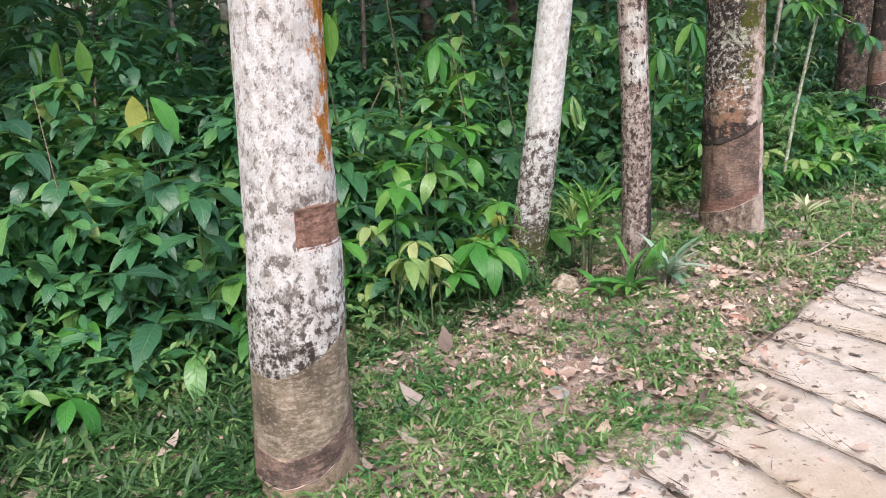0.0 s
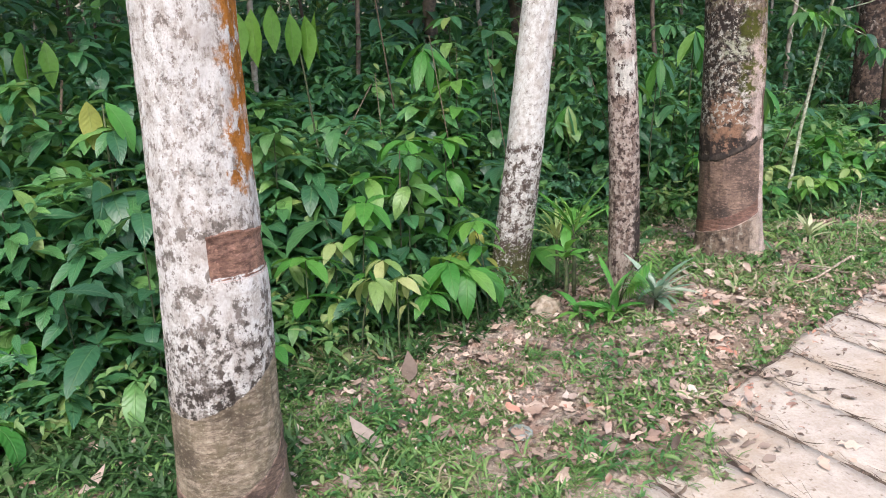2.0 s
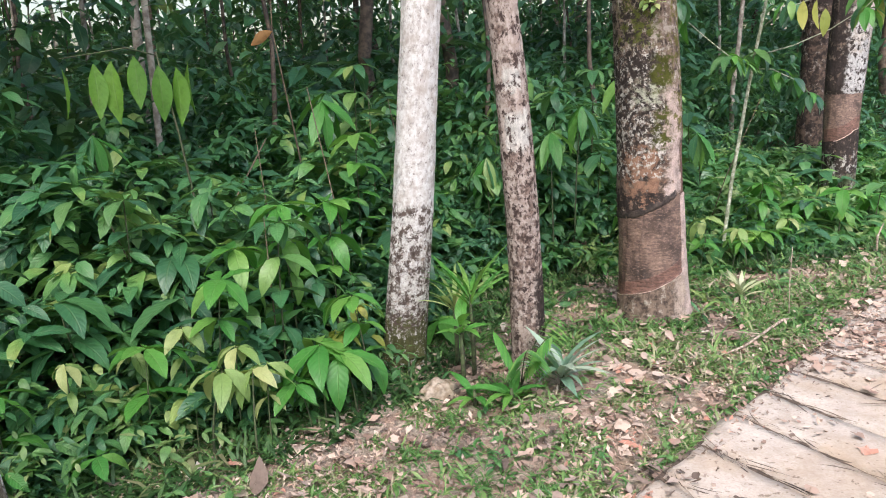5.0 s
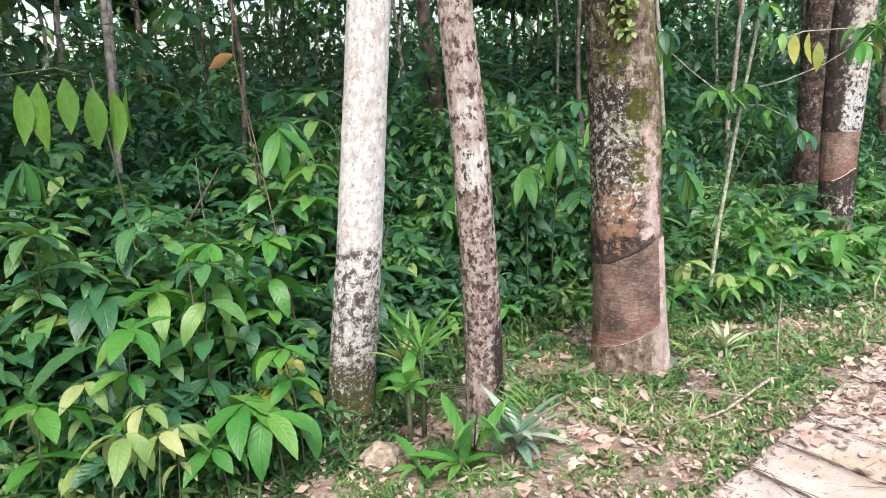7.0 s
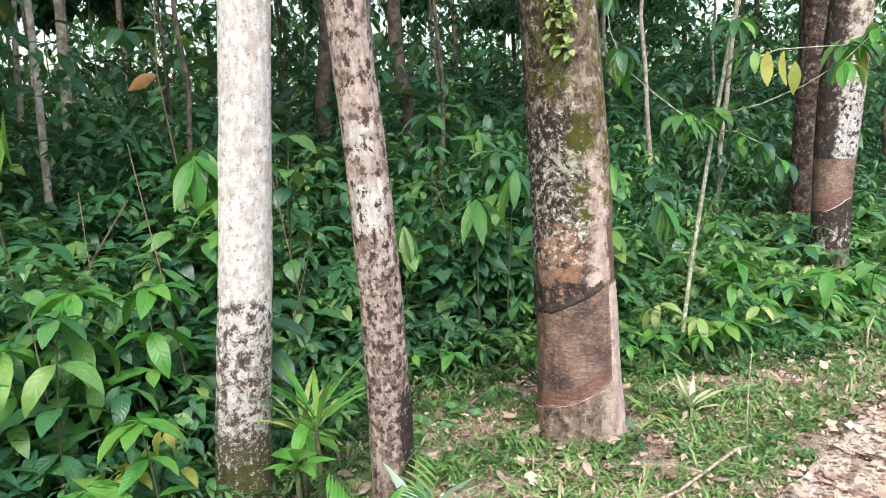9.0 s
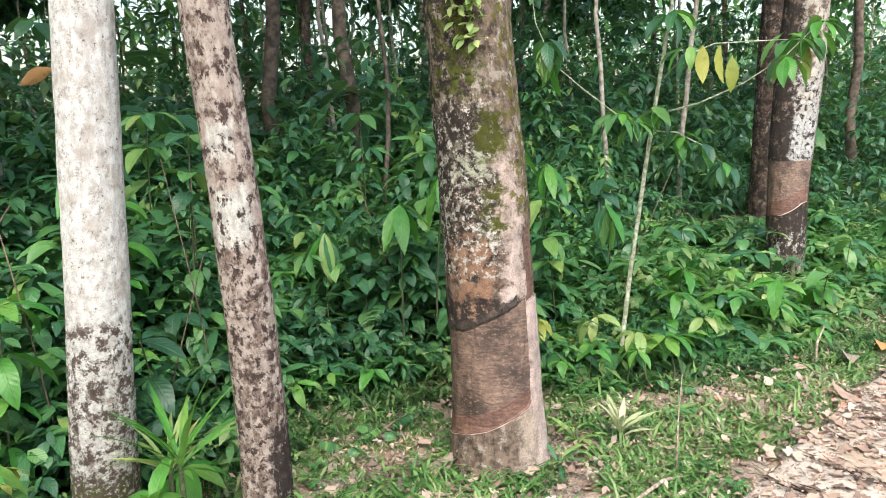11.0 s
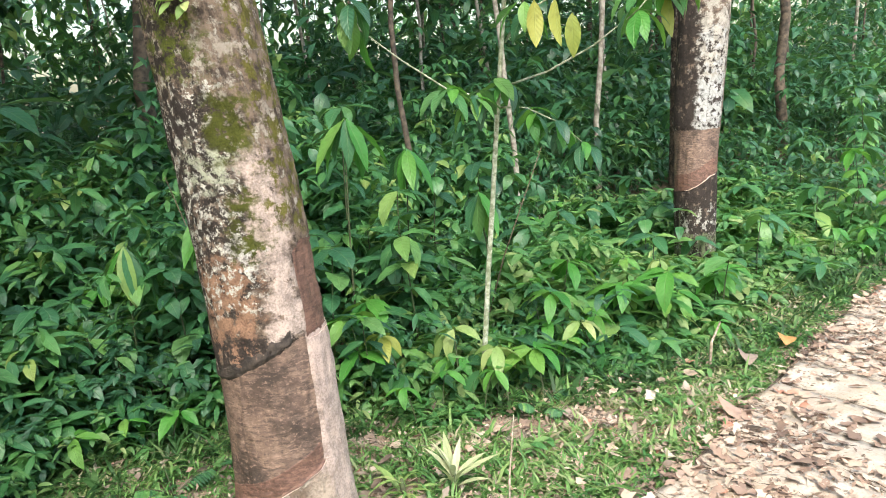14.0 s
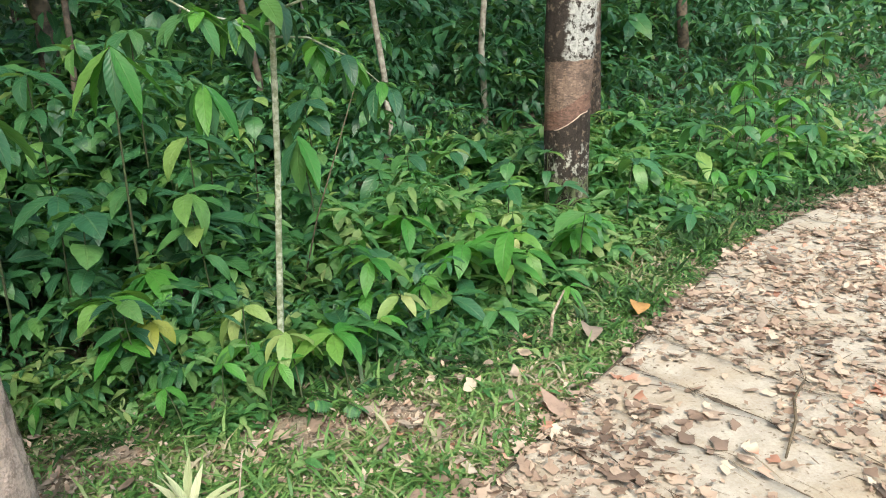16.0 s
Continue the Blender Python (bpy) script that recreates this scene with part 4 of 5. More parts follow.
def verge_weeds(label, mat, shapes, n, s_range, w_range, size_lo, size_hi, patch, level):
    """Low rosettes of small leaves in patches on the open verge."""
    pos, yaw, pitch, size = [], [], [], []
    tries = 0
    while n > 0 and tries < 60000:
        tries += 1
        s, w = nprng.uniform(*s_range), nprng.uniform(*w_range)
        x, y = place(s, w)
        if w > front(s) + 0.15 or fbm(x * patch, y * patch, 21.0, 3) < level + 0.2 * trodden(s, w) + 0.1 * smooth(0.0, -0.6, s):
            continue
        n -= 1
        k, a0, z = nprng.uniform(size_lo, size_hi), nprng.uniform(0, 6.28), ground_z(x, y)
        for j in range(nprng.randint(4, 9)):
            pos.append((x + nprng.normal(0, 0.008), y + nprng.normal(0, 0.008), z + nprng.uniform(0.0, 0.16) * k))
            yaw.append(a0 + j * 1.3 + nprng.uniform(-0.3, 0.3))
            pitch.append(-nprng.uniform(0.0, 0.8))
            size.append(k * nprng.uniform(0.6, 1.2))
    m = len(pos)
    tagged(cloud("weeds", shapes, pos, rotations(np.array(yaw), np.array(pitch), nprng.uniform(-0.4, 0.4, m)), size, mat), label, "weeds", kind="stuff")


NARROW_BLADES = [leaf_shape(0.2, 0.034, 0.7, 0.3, 4, 0.8), leaf_shape(0.22, 0.028, 1.0, 0.3, 4, 0.8)]
verge_weeds("small broad-leaved weeds in patches on the verge", leaf_weeds, WEED_BLADES, 520, (-2.4, 7.5), (0.02, 1.7), 0.13, 0.34, 1.9, 0.04)
verge_weeds("narrow-leaved weeds in patches on the verge", grass_many, NARROW_BLADES, 1300, (-2.4, 7.5), (0.02, 1.7), 0.14, 0.42, 2.3, 0.0)
verge_weeds("creeping weeds along the road's edge", leaf_weeds, NARROW_BLADES, 420, (0.2, 8.0), (-0.16, 0.3), 0.15, 0.42, 2.0, -0.1)
verge_weeds("leafy weeds round the sapling's foot", leaf_weeds, WEED_BLADES, 260, (3.9, 7.2), (0.5, 1.9), 0.2, 0.5, 2.0, -0.1)


def skirt(label, mat, shapes, n, s_range, d_range, size_lo, size_hi, tall):
    """Small leafy weeds that fill the foot of the undergrowth along its front."""
    pos, yaw, pitch, size = [], [], [], []
    for _ in range(n):
        s = nprng.uniform(*s_range)
        w = max(front(s) + nprng.uniform(*d_range), 0.12)
        x, y = place(s, w)
        k, a0, z = nprng.uniform(size_lo, size_hi), nprng.uniform(0, 6.28), ground_z(x, y) + tall * nprng.uniform() ** 1.6
        for j in range(nprng.randint(4, 8)):
            pos.append((x + nprng.normal(0, 0.012), y + nprng.normal(0, 0.012), z + nprng.uniform(-0.02, 0.03)))
            yaw.append(a0 + j * 1.25 + nprng.uniform(-0.3, 0.3))
            pitch.append(nprng.uniform(-0.6, 0.35))
            size.append(k * nprng.uniform(0.6, 1.2))
    m = len(pos)
    tagged(cloud("weeds", shapes, pos, rotations(np.array(yaw), np.array(pitch), nprng.uniform(-0.4, 0.4, m)), size, mat), label, "weeds", kind="stuff")


skirt("small leafy weeds along the foot of the shrubs", leaf_weeds, WEED_BLADES, 1300, (-2.8, 4.2), (-0.12, 0.4), 0.16, 0.5, 0.26)
skirt("dark small-leaved growth under the front shrubs", leaf_many_deep_shade, WEED_BLADES, 1300, (-2.8, 5.0), (0.0, 0.7), 0.2, 0.6, 0.4)


def sprays(n, s_range, w_range, z_range, level, big=1.0):
    s, w = nprng.uniform(*s_range, n), nprng.uniform(*w_range, n)
    z = nprng.uniform(*z_range, n)
    pos = []
    for a, b, c in zip(s, w, z):
        x, y = place(float(a), float(b))
        q = fbm(x * 0.6, y * 0.6, c * 0.8, 2)
        if q > level + 0.22 * max(c / max(big, 1.0) - 1.2, 0.0):
            for j in range(6):
                pos.append((x + nprng.normal(0, 0.13 * big), y + nprng.normal(0, 0.13 * big), c + nprng.normal(0, 0.1 * big)))
    m = len(pos)
    return np.array(pos), rotations(nprng.uniform(0, 6.28, m), nprng.uniform(-0.4, 0.6, m), nprng.uniform(-0.5, 0.5, m)), nprng.uniform(0.7, 1.5, m) * big


tagged(cloud("understorey", SHADE_BLADES, *sprays(13500, (-10, 28), (4.0, 17), (0.8, 2.4), 0.03, 0.8), leaf_many_deep_shade), "shaded leaf sprays of young trees in the wood", "undergrowth", kind="stuff")
tagged(cloud("understorey", SHADE_BLADES, *sprays(3400, (4, 28), (6.5, 17), (1.7, 4.2), -0.3, 1.0), leaf_many_deep_shade), "high leaf sprays among the far trunks", "undergrowth", kind="stuff")
tagged(cloud("understorey", SHADE_BLADES, *sprays(3600, (10, 26), (6, 18), (0.7, 4.6), -0.35, 1.0), leaf_many_deep_shade), "dense shaded leaves deep in the wood along the road", "undergrowth", kind="stuff")
# added leaf cover above the camera's view, there only to shade the left shrubs
tagged(cloud("understorey", SHADE_BLADES, *sprays(1100, (-7, 1.0), (2.2, 7), (3.4, 5.4), -0.6, 1.5), leaf_many_deep_shade), "unseen leaf canopy added to shade the shrubs", "undergrowth", kind="stuff")
tagged(cloud("far_woods", FAR_BLADES, *sprays(6500, (-26, 42), (20, 34), (0.3, 6.5), -0.07, 3.0), leaf_many), "distant wall of green woodland leaves", "woods", kind="stuff")


# ---- plants of the wood's edge, one by one ----
def stem_of(plant, pts, r0, mat=stem_green):
    v, f = tube(pts, [r0 * (1 - 0.55 * i / (len(pts) - 1)) for i in range(len(pts))], 6)
    return mesh_object("stem", v, f, mat, plant)


LEAF_SETS = {
    "green": [leaf_mesh("leaf", leaf_green, 0.23, 0.084, 0.5, 0.25, 8, 0.85), leaf_mesh("leaf", leaf_green, 0.24, 0.088, 0.85, 0.2, 8, 0.82), leaf_mesh("leaf", leaf_green, 0.18, 0.07, 0.3, 0.3, 8, 0.85)],
    "deep": [leaf_mesh("leaf", leaf_deep, 0.24, 0.086, 0.55, 0.22, 8, 0.85), leaf_mesh("leaf", leaf_deep, 0.2, 0.08, 0.85, 0.2, 8, 0.82), leaf_mesh("leaf", leaf_deep, 0.21, 0.074, 0.3, 0.3, 8, 0.85)],
    "bright": [leaf_mesh("leaf", leaf_bright, 0.23, 0.083, 0.55, 0.22, 8, 0.85), leaf_mesh("leaf", leaf_bright, 0.24, 0.086, 0.9, 0.2, 8, 0.82), leaf_mesh("leaf", leaf_bright, 0.18, 0.072, 0.3, 0.25, 8, 0.85)],
    "hang": [leaf_mesh("leaf", leaf_bright, 0.29, 0.078, 0.3, 0.28, 8, 0.9), leaf_mesh("leaf", leaf_green, 0.26, 0.074, 0.4, 0.28, 8, 0.9)],
    "pale": [leaf_mesh("leaf", leaf_pale, 0.18, 0.062, 0.6, 0.25, 8, 0.85), leaf_mesh("leaf", leaf_pale, 0.17, 0.058, 0.9, 0.25, 8, 0.85)],
    "yellow": [leaf_mesh("leaf", leaf_yellow, 0.14, 0.056, 0.5, 0.25, 8, 0.85), leaf_mesh("leaf", leaf_yellow, 0.13, 0.054, 0.8, 0.2, 8, 0.85)],
    "broad": [leaf_mesh("leaf", leaf_deep, 0.19, 0.11, 0.5, 0.15, 8, 0.75), leaf_mesh("leaf", leaf_green, 0.17, 0.1, 0.7, 0.15, 8, 0.75)],
}


def seedling(name, label, height, whorl_heights, per, leaves, seed, size=1.0, dip=0.35):
    """A stem with whorls of stalked leaves, the topmost the fullest."""
    r = random.Random(seed)
    plant = empty(name)
    tagged(plant, label, "plant", "plants at the wood's edge")
    bend = (r.uniform(-0.06, 0.06), r.uniform(-0.06, 0.06))
    pts = [(bend[0] * (j / 5) ** 2, bend[1] * (j / 5) ** 2, height * j / 5) for j in range(6)]
    stem_of(plant, [(p[0], p[1], p[2] - (0.04 if i == 0 else 0)) for i, p in enumerate(pts)], 0.006 * (0.6 + height * 0.5))
    for wh, f in enumerate(whorl_heights):
        z = height * f
        cx, cy = bend[0] * f * f, bend[1] * f * f
        n = per if f > 0.95 else max(2, per - 3)
        a0 = r.uniform(0, 360)
        for j in range(n):
            a = a0 + 360 * j / n + r.uniform(-18, 18)
            stalk = r.uniform(0.0, 0.012)
            m = pose(cx + stalk * math.cos(radians(a)), cy + stalk * math.sin(radians(a)), z + r.uniform(-0.012, 0.008), r.uniform(-18, 18), r.uniform(-28, 12) + dip * 25, a)
            share("leaf", r.choice(leaves), plant, m @ Matrix.Scale(size * r.uniform(0.75, 1.15), 4))
    return [plant, False]


KINDS = [
    ("seedling_plant", "tall seedling with whorls of drooping green leaves", 7, "green", 1.0, 0.2),
    ("seedling_plant", "dark green seedling with long leaves in whorls", 6, "deep", 1.0, 0.2),
    ("seedling_plant", "bright green seedling with fresh drooping leaves", 7, "bright", 0.95, 0.4),
    ("seedling_plant", "short green seedling with one leaf whorl", 5, "green", 0.75, 0.1),
    ("seedling_plant", "small bright seedling with few leaves", 5, "bright", 0.6, 0.1),
    ("shrub", "broad-leaved dark green shrub", 5, "broad", 0.85, 0.2),
    ("seedling_plant", "pale yellow-green plant with limp leaves", 6, "pale", 0.85, 0.6),
    ("seedling_plant", "yellowing low plant with soft leaves", 5, "yellow", 0.8, 0.4),
    ("weed", "small dark leafy weed", 5, "deep", 0.42, 0.1),
    ("seedling_plant", "seedling with one crown of narrow hanging leaves", 8, "hang", 1.0, 2.2),
]
SEEDLINGS = {}


def put_plant(k, x, y, top=0.5, turn=0.0, lean=0.0):
    """A plant of kind k whose top is about that high; plants of like height share their meshes."""
    step = max(1, round(top / 0.14))
    key = (k, step, int(turn) % 2)
    name, label, per, leaves, size, dip = KINDS[k]
    if key not in SEEDLINGS:
        h = step * 0.14
        n = 1 if k == 9 else max(1, round(h / (0.21 if k != 5 else 0.13)))
        SEEDLINGS[key] = seedling(name, label, h, [1.0 - 0.75 * j / n for j in range(n)], per, LEAF_SETS[leaves], k * 31 + step * 7 + key[2], size, dip)
    m = pose(x, y, ground_z(x, y), lean, lean * 0.6, turn) @ Matrix.Scale(top / (step * 0.14), 4)
    return put(SEEDLINGS, key, m)


for k, x, y, top in [
    (0, -1.32, 4.0, 1.05), (1, -1.02, 3.3, 0.78), (0, -1.66, 3.72, 0.85), (4, -1.14, 3.7, 0.22), (3, -1.55, 3.45, 0.33), (2, -0.28, 4.5, 0.5), (2, 0.1, 4.36, 0.86), (2, 0.3, 4.42, 0.83), (2, -0.1, 4.25, 0.7), (3, 4.84, 7.0, 0.3), (2, 4.52, 6.13, 0.28), (2, 4.6, 6.2, 0.22), (4, 2.74, 5.42, 0.28), (4, 2.9, 5.3, 0.24), (6, 3.02, 5.32, 0.3), (2, 3.2, 5.36, 0.26), (4, 3.34, 5.5, 0.3), (6, 3.55, 5.62, 0.26), (4, 3.62, 5.85, 0.34), (2, 3.9, 6.0, 0.34), (4, 2.6, 5.3, 0.24), (6, 2.85, 5.55, 0.34), (4, 4.1, 6.1, 0.3), (6, 4.3, 6.3, 0.36), (4, 3.4, 5.95, 0.4),
    (2, 0.22, 3.78, 0.34), (7, 0.3, 3.95, 0.32), (2, 0.16, 3.72, 0.24), (2, 0.47, 5.28, 1.1), (0, 0.12, 5.76, 0.78), (2, 1.2, 6.5, 0.6), (5, 1.85, 5.95, 0.95), (5, 1.47, 6.1, 0.7),
    (5, 1.91, 6.04, 0.78), (5, 3.37, 6.85, 1.0), (5, 3.02, 6.83, 1.0), (0, 2.73, 6.31, 0.95), (3, 3.0, 6.34, 0.25), (7, 2.6, 5.62, 0.34), (5, 3.93, 7.04, 0.6), (2, 4.74, 6.4, 0.26),
    (3, 4.85, 7.1, 0.5), (6, -0.32, 3.78, 0.5), (6, -0.12, 3.72, 0.42), (6, -0.5, 3.9, 0.45), (6, -0.22, 3.62, 0.3), (2, 3.02, 5.5, 0.22), (3, 3.2, 5.6, 0.2), (4, 3.6, 5.75, 0.2),
    (1, -1.95, 3.4, 0.6), (1, -1.35, 3.35, 0.5), (0, -0.75, 3.9, 0.6), (1, 2.45, 5.6, 0.5), (5, 2.3, 5.75, 0.75), (1, 0.75, 4.75, 0.6), (0, -0.35, 5.2, 0.95), (2, 6.97, 7.83, 0.7), (9, 0.36, 5.7, 1.34), (9, 0.3, 5.6, 1.3), (9, 1.8, 5.7, 1.0), (9, 2.0, 5.85, 1.15), (9, -0.95, 5.2, 1.2), (9, 2.8, 6.45, 1.2), (9, 1.4, 5.9, 0.85), (9, 2.45, 6.2, 1.3), (9, 3.3, 6.5, 0.85), (6, 0.0, 3.66, 0.4), (2, -0.45, 3.66, 0.45), (6, -0.7, 3.6, 0.5), (2, 0.42, 3.92, 0.5), (2, -0.2, 3.85, 0.65), (0, 0.05, 4.1, 0.8), (2, 0.35, 3.8, 0.3), (7, 0.45, 4.12, 0.4), (6, -0.05, 3.58, 0.28), (2, -0.9, 3.45, 0.4), (0, 7.2, 8.05, 1.0), (0, 7.6, 8.5, 1.1), (3, 6.6, 7.7, 0.5), (0, 8.0, 8.2, 1.0), (0, 7.9, 9.0, 1.2), (2, 7.35, 7.75, 0.6), (0, 8.4, 8.7, 1.15), (1, 6.9, 8.5, 0.8),
    (0, 2.1, 6.6, 1.3), (1, 2.5, 6.9, 1.4), (5, 2.0, 6.2, 1.0), (0, 0.5, 5.9, 1.5), (5, 0.75, 5.6, 1.4), (1, 1.7, 6.9, 1.5), (1, 2.2, 5.95, 0.8), (0, 2.75, 6.0, 0.8),
]:
    put_plant(k, x, y, top, (x * 613 + y * 377) % 360)

rng = random.Random(5)
taken, tries = [], 0
while len(taken) < 230 and tries < 4000:
    tries += 1
    s = rng.uniform(-2.6, 8.5)
    w = front(s) + rng.uniform(-0.08, 1.7)
    x, y = place(s, w)
    if w < 0.25 or any((x - a) ** 2 + (y - b) ** 2 < 0.03 for a, b in taken):
        continue
    if any((x - a) ** 2 + (y - b) ** 2 < 0.09 for a, b in ((-0.6, 2.36), (0.62, 4.33), (1.18, 3.96), (2.08, 4.73), (5.06, 7.22))):
        continue
    taken.append((x, y))
    h = growth_height(s, w) * rng.uniform(0.7, 1.1)
    k = rng.choice((0, 1, 1, 5, 1, 0)) if h > 0.45 else rng.choice((3, 3, 4, 8, 2, 8, 4))
    put_plant(k, x, y, max(h, 0.12), rng.uniform(0, 360), rng.uniform(-8, 8))


taken, tries = [], 0
while len(taken) < 75 and tries < 3000:
    tries += 1
    s = rng.uniform(3.7, 8.6)
    w = front(s) + rng.uniform(0.1, 2.4)
    x, y = place(s, w)
    if tall_zone(s, w - 0.3) or any((x - a) ** 2 + (y - b) ** 2 < 0.05 for a, b in taken) or (x - 5.06) ** 2 + (y - 7.22) ** 2 < 0.12 or (x - 4.75) ** 2 + (y - 6.7) ** 2 < 0.16:
        continue
    taken.append((x, y))
    put_plant(rng.choice((2, 3, 0, 3, 5, 4, 2)), x, y, rng.uniform(0.2, 0.48), rng.uniform(0, 360), rng.uniform(-8, 8))

# ---- grass and fallen leaves ----
def scatter(n, s_range, w_range, keep):
    out = []
    tries = 0
    while len(out) < n and tries < n * 30:
        tries += 1
        s, w = nprng.uniform(*s_range), nprng.uniform(*w_range)
        x, y = place(s, w)
        if keep(s, w, x, y):
            out.append((x, y, s, w))
    return out


def grass_keep(s, w, x, y):
    d = w - front(s)
    q = fbm(x * 1.7, y * 1.7, 8.0, 3)
    near = smooth(-0.25, 0.12, d) * 0.6 + 0.32
    bare = 0.4 * trodden(s, w)
    return nprng.uniform() < (near + q * 0.9 - bare) * (1 - 0.6 * smooth(0.0, -0.6, s)) and d < 0.7 and s < 7.5


def grass(label, n, s_range, w_range, keep, lo, hi, mat=grass_many):
    tufts = scatter(n, s_range, w_range, keep)
    pos, yaw, pitch, roll, size = [], [], [], [], []
    for x, y, s, w in tufts:
        z = ground_z(x, y)
        k = nprng.uniform(lo, hi)
        for j in range(nprng.randint(5, 10)):
            pos.append((x + nprng.normal(0, 0.012), y + nprng.normal(0, 0.012), z))
            yaw.append(nprng.uniform(0, 6.28))
            pitch.append(-nprng.uniform(0.25, 1.35))
            roll.append(nprng.uniform(-0.4, 0.4))
            size.append(k * nprng.uniform(0.6, 1.2))
    shapes = [ribbon_shape(0.085, 0.008, 0.9), ribbon_shape(0.07, 0.011, 1.1), ribbon_shape(0.1, 0.007, 0.7), ribbon_shape(0.06, 0.012, 0.5)]
    ob = cloud("grass", shapes, pos, rotations(np.array(yaw), np.array(pitch), np.array(roll)), size, mat)
    tagged(ob, label, "grass", kind="stuff")


grass("short broad-bladed grass in patches on the verge", 8000, (-2.5, 10), (0.03, 2.6), grass_keep, 0.5, 1.15)
grass("fine short grass among the leaf litter", 9000, (-0.5, 7.5), (0.02, 1.9), lambda s, w, x, y: w < front(s) + 0.1 and fbm(x * 2.6, y * 2.6, 5.0) > -0.12 + 0.24 * trodden(s, w), 0.35, 0.85)
grass("taller grass along the wood's edge", 3600, (-2.5, 10), (0.1, 3.0), lambda s, w, x, y: -0.3 < w - front(s) < 0.5, 1.0, 2.2, grass_lush_shade)
# shade on the ground by the first tree, put into the grass colour
grass("thick grass round the foot of the trees, darkened in colour for shade", 4200, (-2.6, 0.1), (0.3, 1.9), lambda s, w, x, y: fbm(x * 1.6, y * 1.6, 12.0) > -0.2, 0.8, 1.7, grass_lush_shade)
grass("weedy grass between the weeds and the road", 3000, (2.4, 7.0), (0.12, 1.1), lambda s, w, x, y: fbm(x * 2.4, y * 2.4, 15.0) > -0.15, 0.7, 1.5)
grass("thin grass in the road's broken edge", 900, (-1.0, 9), (-0.4, 0.08), lambda s, w, x, y: (ground_z(x, y) > 0.025 and nprng.uniform() < 0.6) or fbm(x * 2.2, y * 2.2, 2.0) > 0.2, 0.4, 0.9)

DEAD_SHAPES = [scrap_shape(0.115, 0.058, k, 5) for k in range(12)]
FLAT_SHAPES = [([(x, y, z * 0.4) for x, y, z in v], f) for v, f in (scrap_shape(0.115, 0.062, k, 5, 0.7) for k in range(40, 54))]
BIT_SHAPES = [scrap_shape(0.115, 0.07, k, 2, 0.8) for k in range(20, 28)]


def litter_keep(s, w, x, y):
    q = fbm(x * 1.5, y * 1.5, 1.0, 3)
    if w > 0:
        return nprng.uniform() < 0.6 + q
    return nprng.uniform() < (smooth(-1.6, 0.0, w) * 0.05 + smooth(2.4, 3.9, s) * 1.4 * smooth(-2.2, -0.5, w)) * (0.75 + 1.6 * q)


def litter(label, n, s_range, w_range, keep, lo, hi, mat=leaf_dead_many):
    shapes = BIT_SHAPES if hi < 0.4 else FLAT_SHAPES if mat == leaf_dead_road else DEAD_SHAPES
    spots = scatter(n, s_range, w_range, keep)
    m = len(spots)
    pos = [(x, y, (max(0.036, ground_z(x, y) + 0.006) if w < 0 else ground_z(x, y) + 0.01) + nprng.uniform(0, 0.008 if w < 0 else 0.022)) for x, y, s, w in spots]
    rot = rotations(nprng.uniform(0, 6.28, m), nprng.uniform(-0.2, 0.2, m), nprng.uniform(-0.4, 0.4, m))
    ob = cloud("leaf_litter", shapes, pos, rot, nprng.uniform(lo, hi, m), mat)
    tagged(ob, label, "leaf litter", kind="stuff")


litter("dry brown leaf litter on the verge", 2300, (-2.5, 10), (0.0, 2.6), litter_keep, 0.15, 0.62)
litter("thick pale leaf litter between the trunks and the road", 650, (0.3, 5.2), (0.03, 1.25), lambda s, w, x, y: w < front(s) and nprng.uniform() < 0.55 + 1.2 * fbm(x * 2.0, y * 2.0, 9.0), 0.2, 0.9, leaf_dead_road)
litter("leaf litter gathered on the road's broken edge", 200, (-0.4, 1.6), (-0.35, 0.2), lambda s, w, x, y: True, 0.15, 0.6)
litter("small crumbled leaf bits on verge and road edge", 24000, (-0.9, 10), (-0.25, 2.4), lambda s, w, x, y: w > 0 or nprng.uniform() < 0.3, 0.05, 0.24)
litter("pale crumbled leaf bits on the trodden verge", 9000, (-0.6, 6.5), (-0.1, 1.6), lambda s, w, x, y: w < front(s) and nprng.uniform() < 0.45 + fbm(x * 2.2, y * 2.2, 30.0), 0.07, 0.32, leaf_dead_road)
litter("dry leaf litter spread over the concrete", 6800, (-1.0, 11), (-2.8, 0.05), litter_keep, 0.16, 0.68, leaf_dead_road)
litter("leaves gathered on the road beside the weeds", 380, (2.6, 7.0), (-0.75, 0.1), lambda s, w, x, y: nprng.uniform() < 0.4 + 1.3 * fbm(x * 2.0, y * 2.0, 33.0), 0.2, 0.8, leaf_dead_road)
litter("crumbled leaf bits on the concrete", 9000, (-1.0, 11), (-2.8, 0.0), litter_keep, 0.07, 0.28, leaf_dead_road)

# dry stalks: some lie in the grooves, some anywhere
TWIG = [leaf_shape(0.14, 0.0035, 0.15, 0.6, 3, twist=1.0), leaf_shape(0.09, 0.004, -0.3, 0.6, 3, twist=1.0)]
pos, yaw = [], []
for x, y, s, w in scatter(1100, (-0.5, 10), (-2.6, 1.6), lambda s, w, x, y: w > 0 or nprng.uniform() < 0.3 + 0.5 * smooth(3, 4.5, s)):
    pos.append((x, y, 0.037 if w < 0 else ground_z(x, y) + 0.012))
    yaw.append(nprng.uniform(0, 6.28))
groove_yaw = math.atan2(DY * SKEW + DX, DX * SKEW - DY)
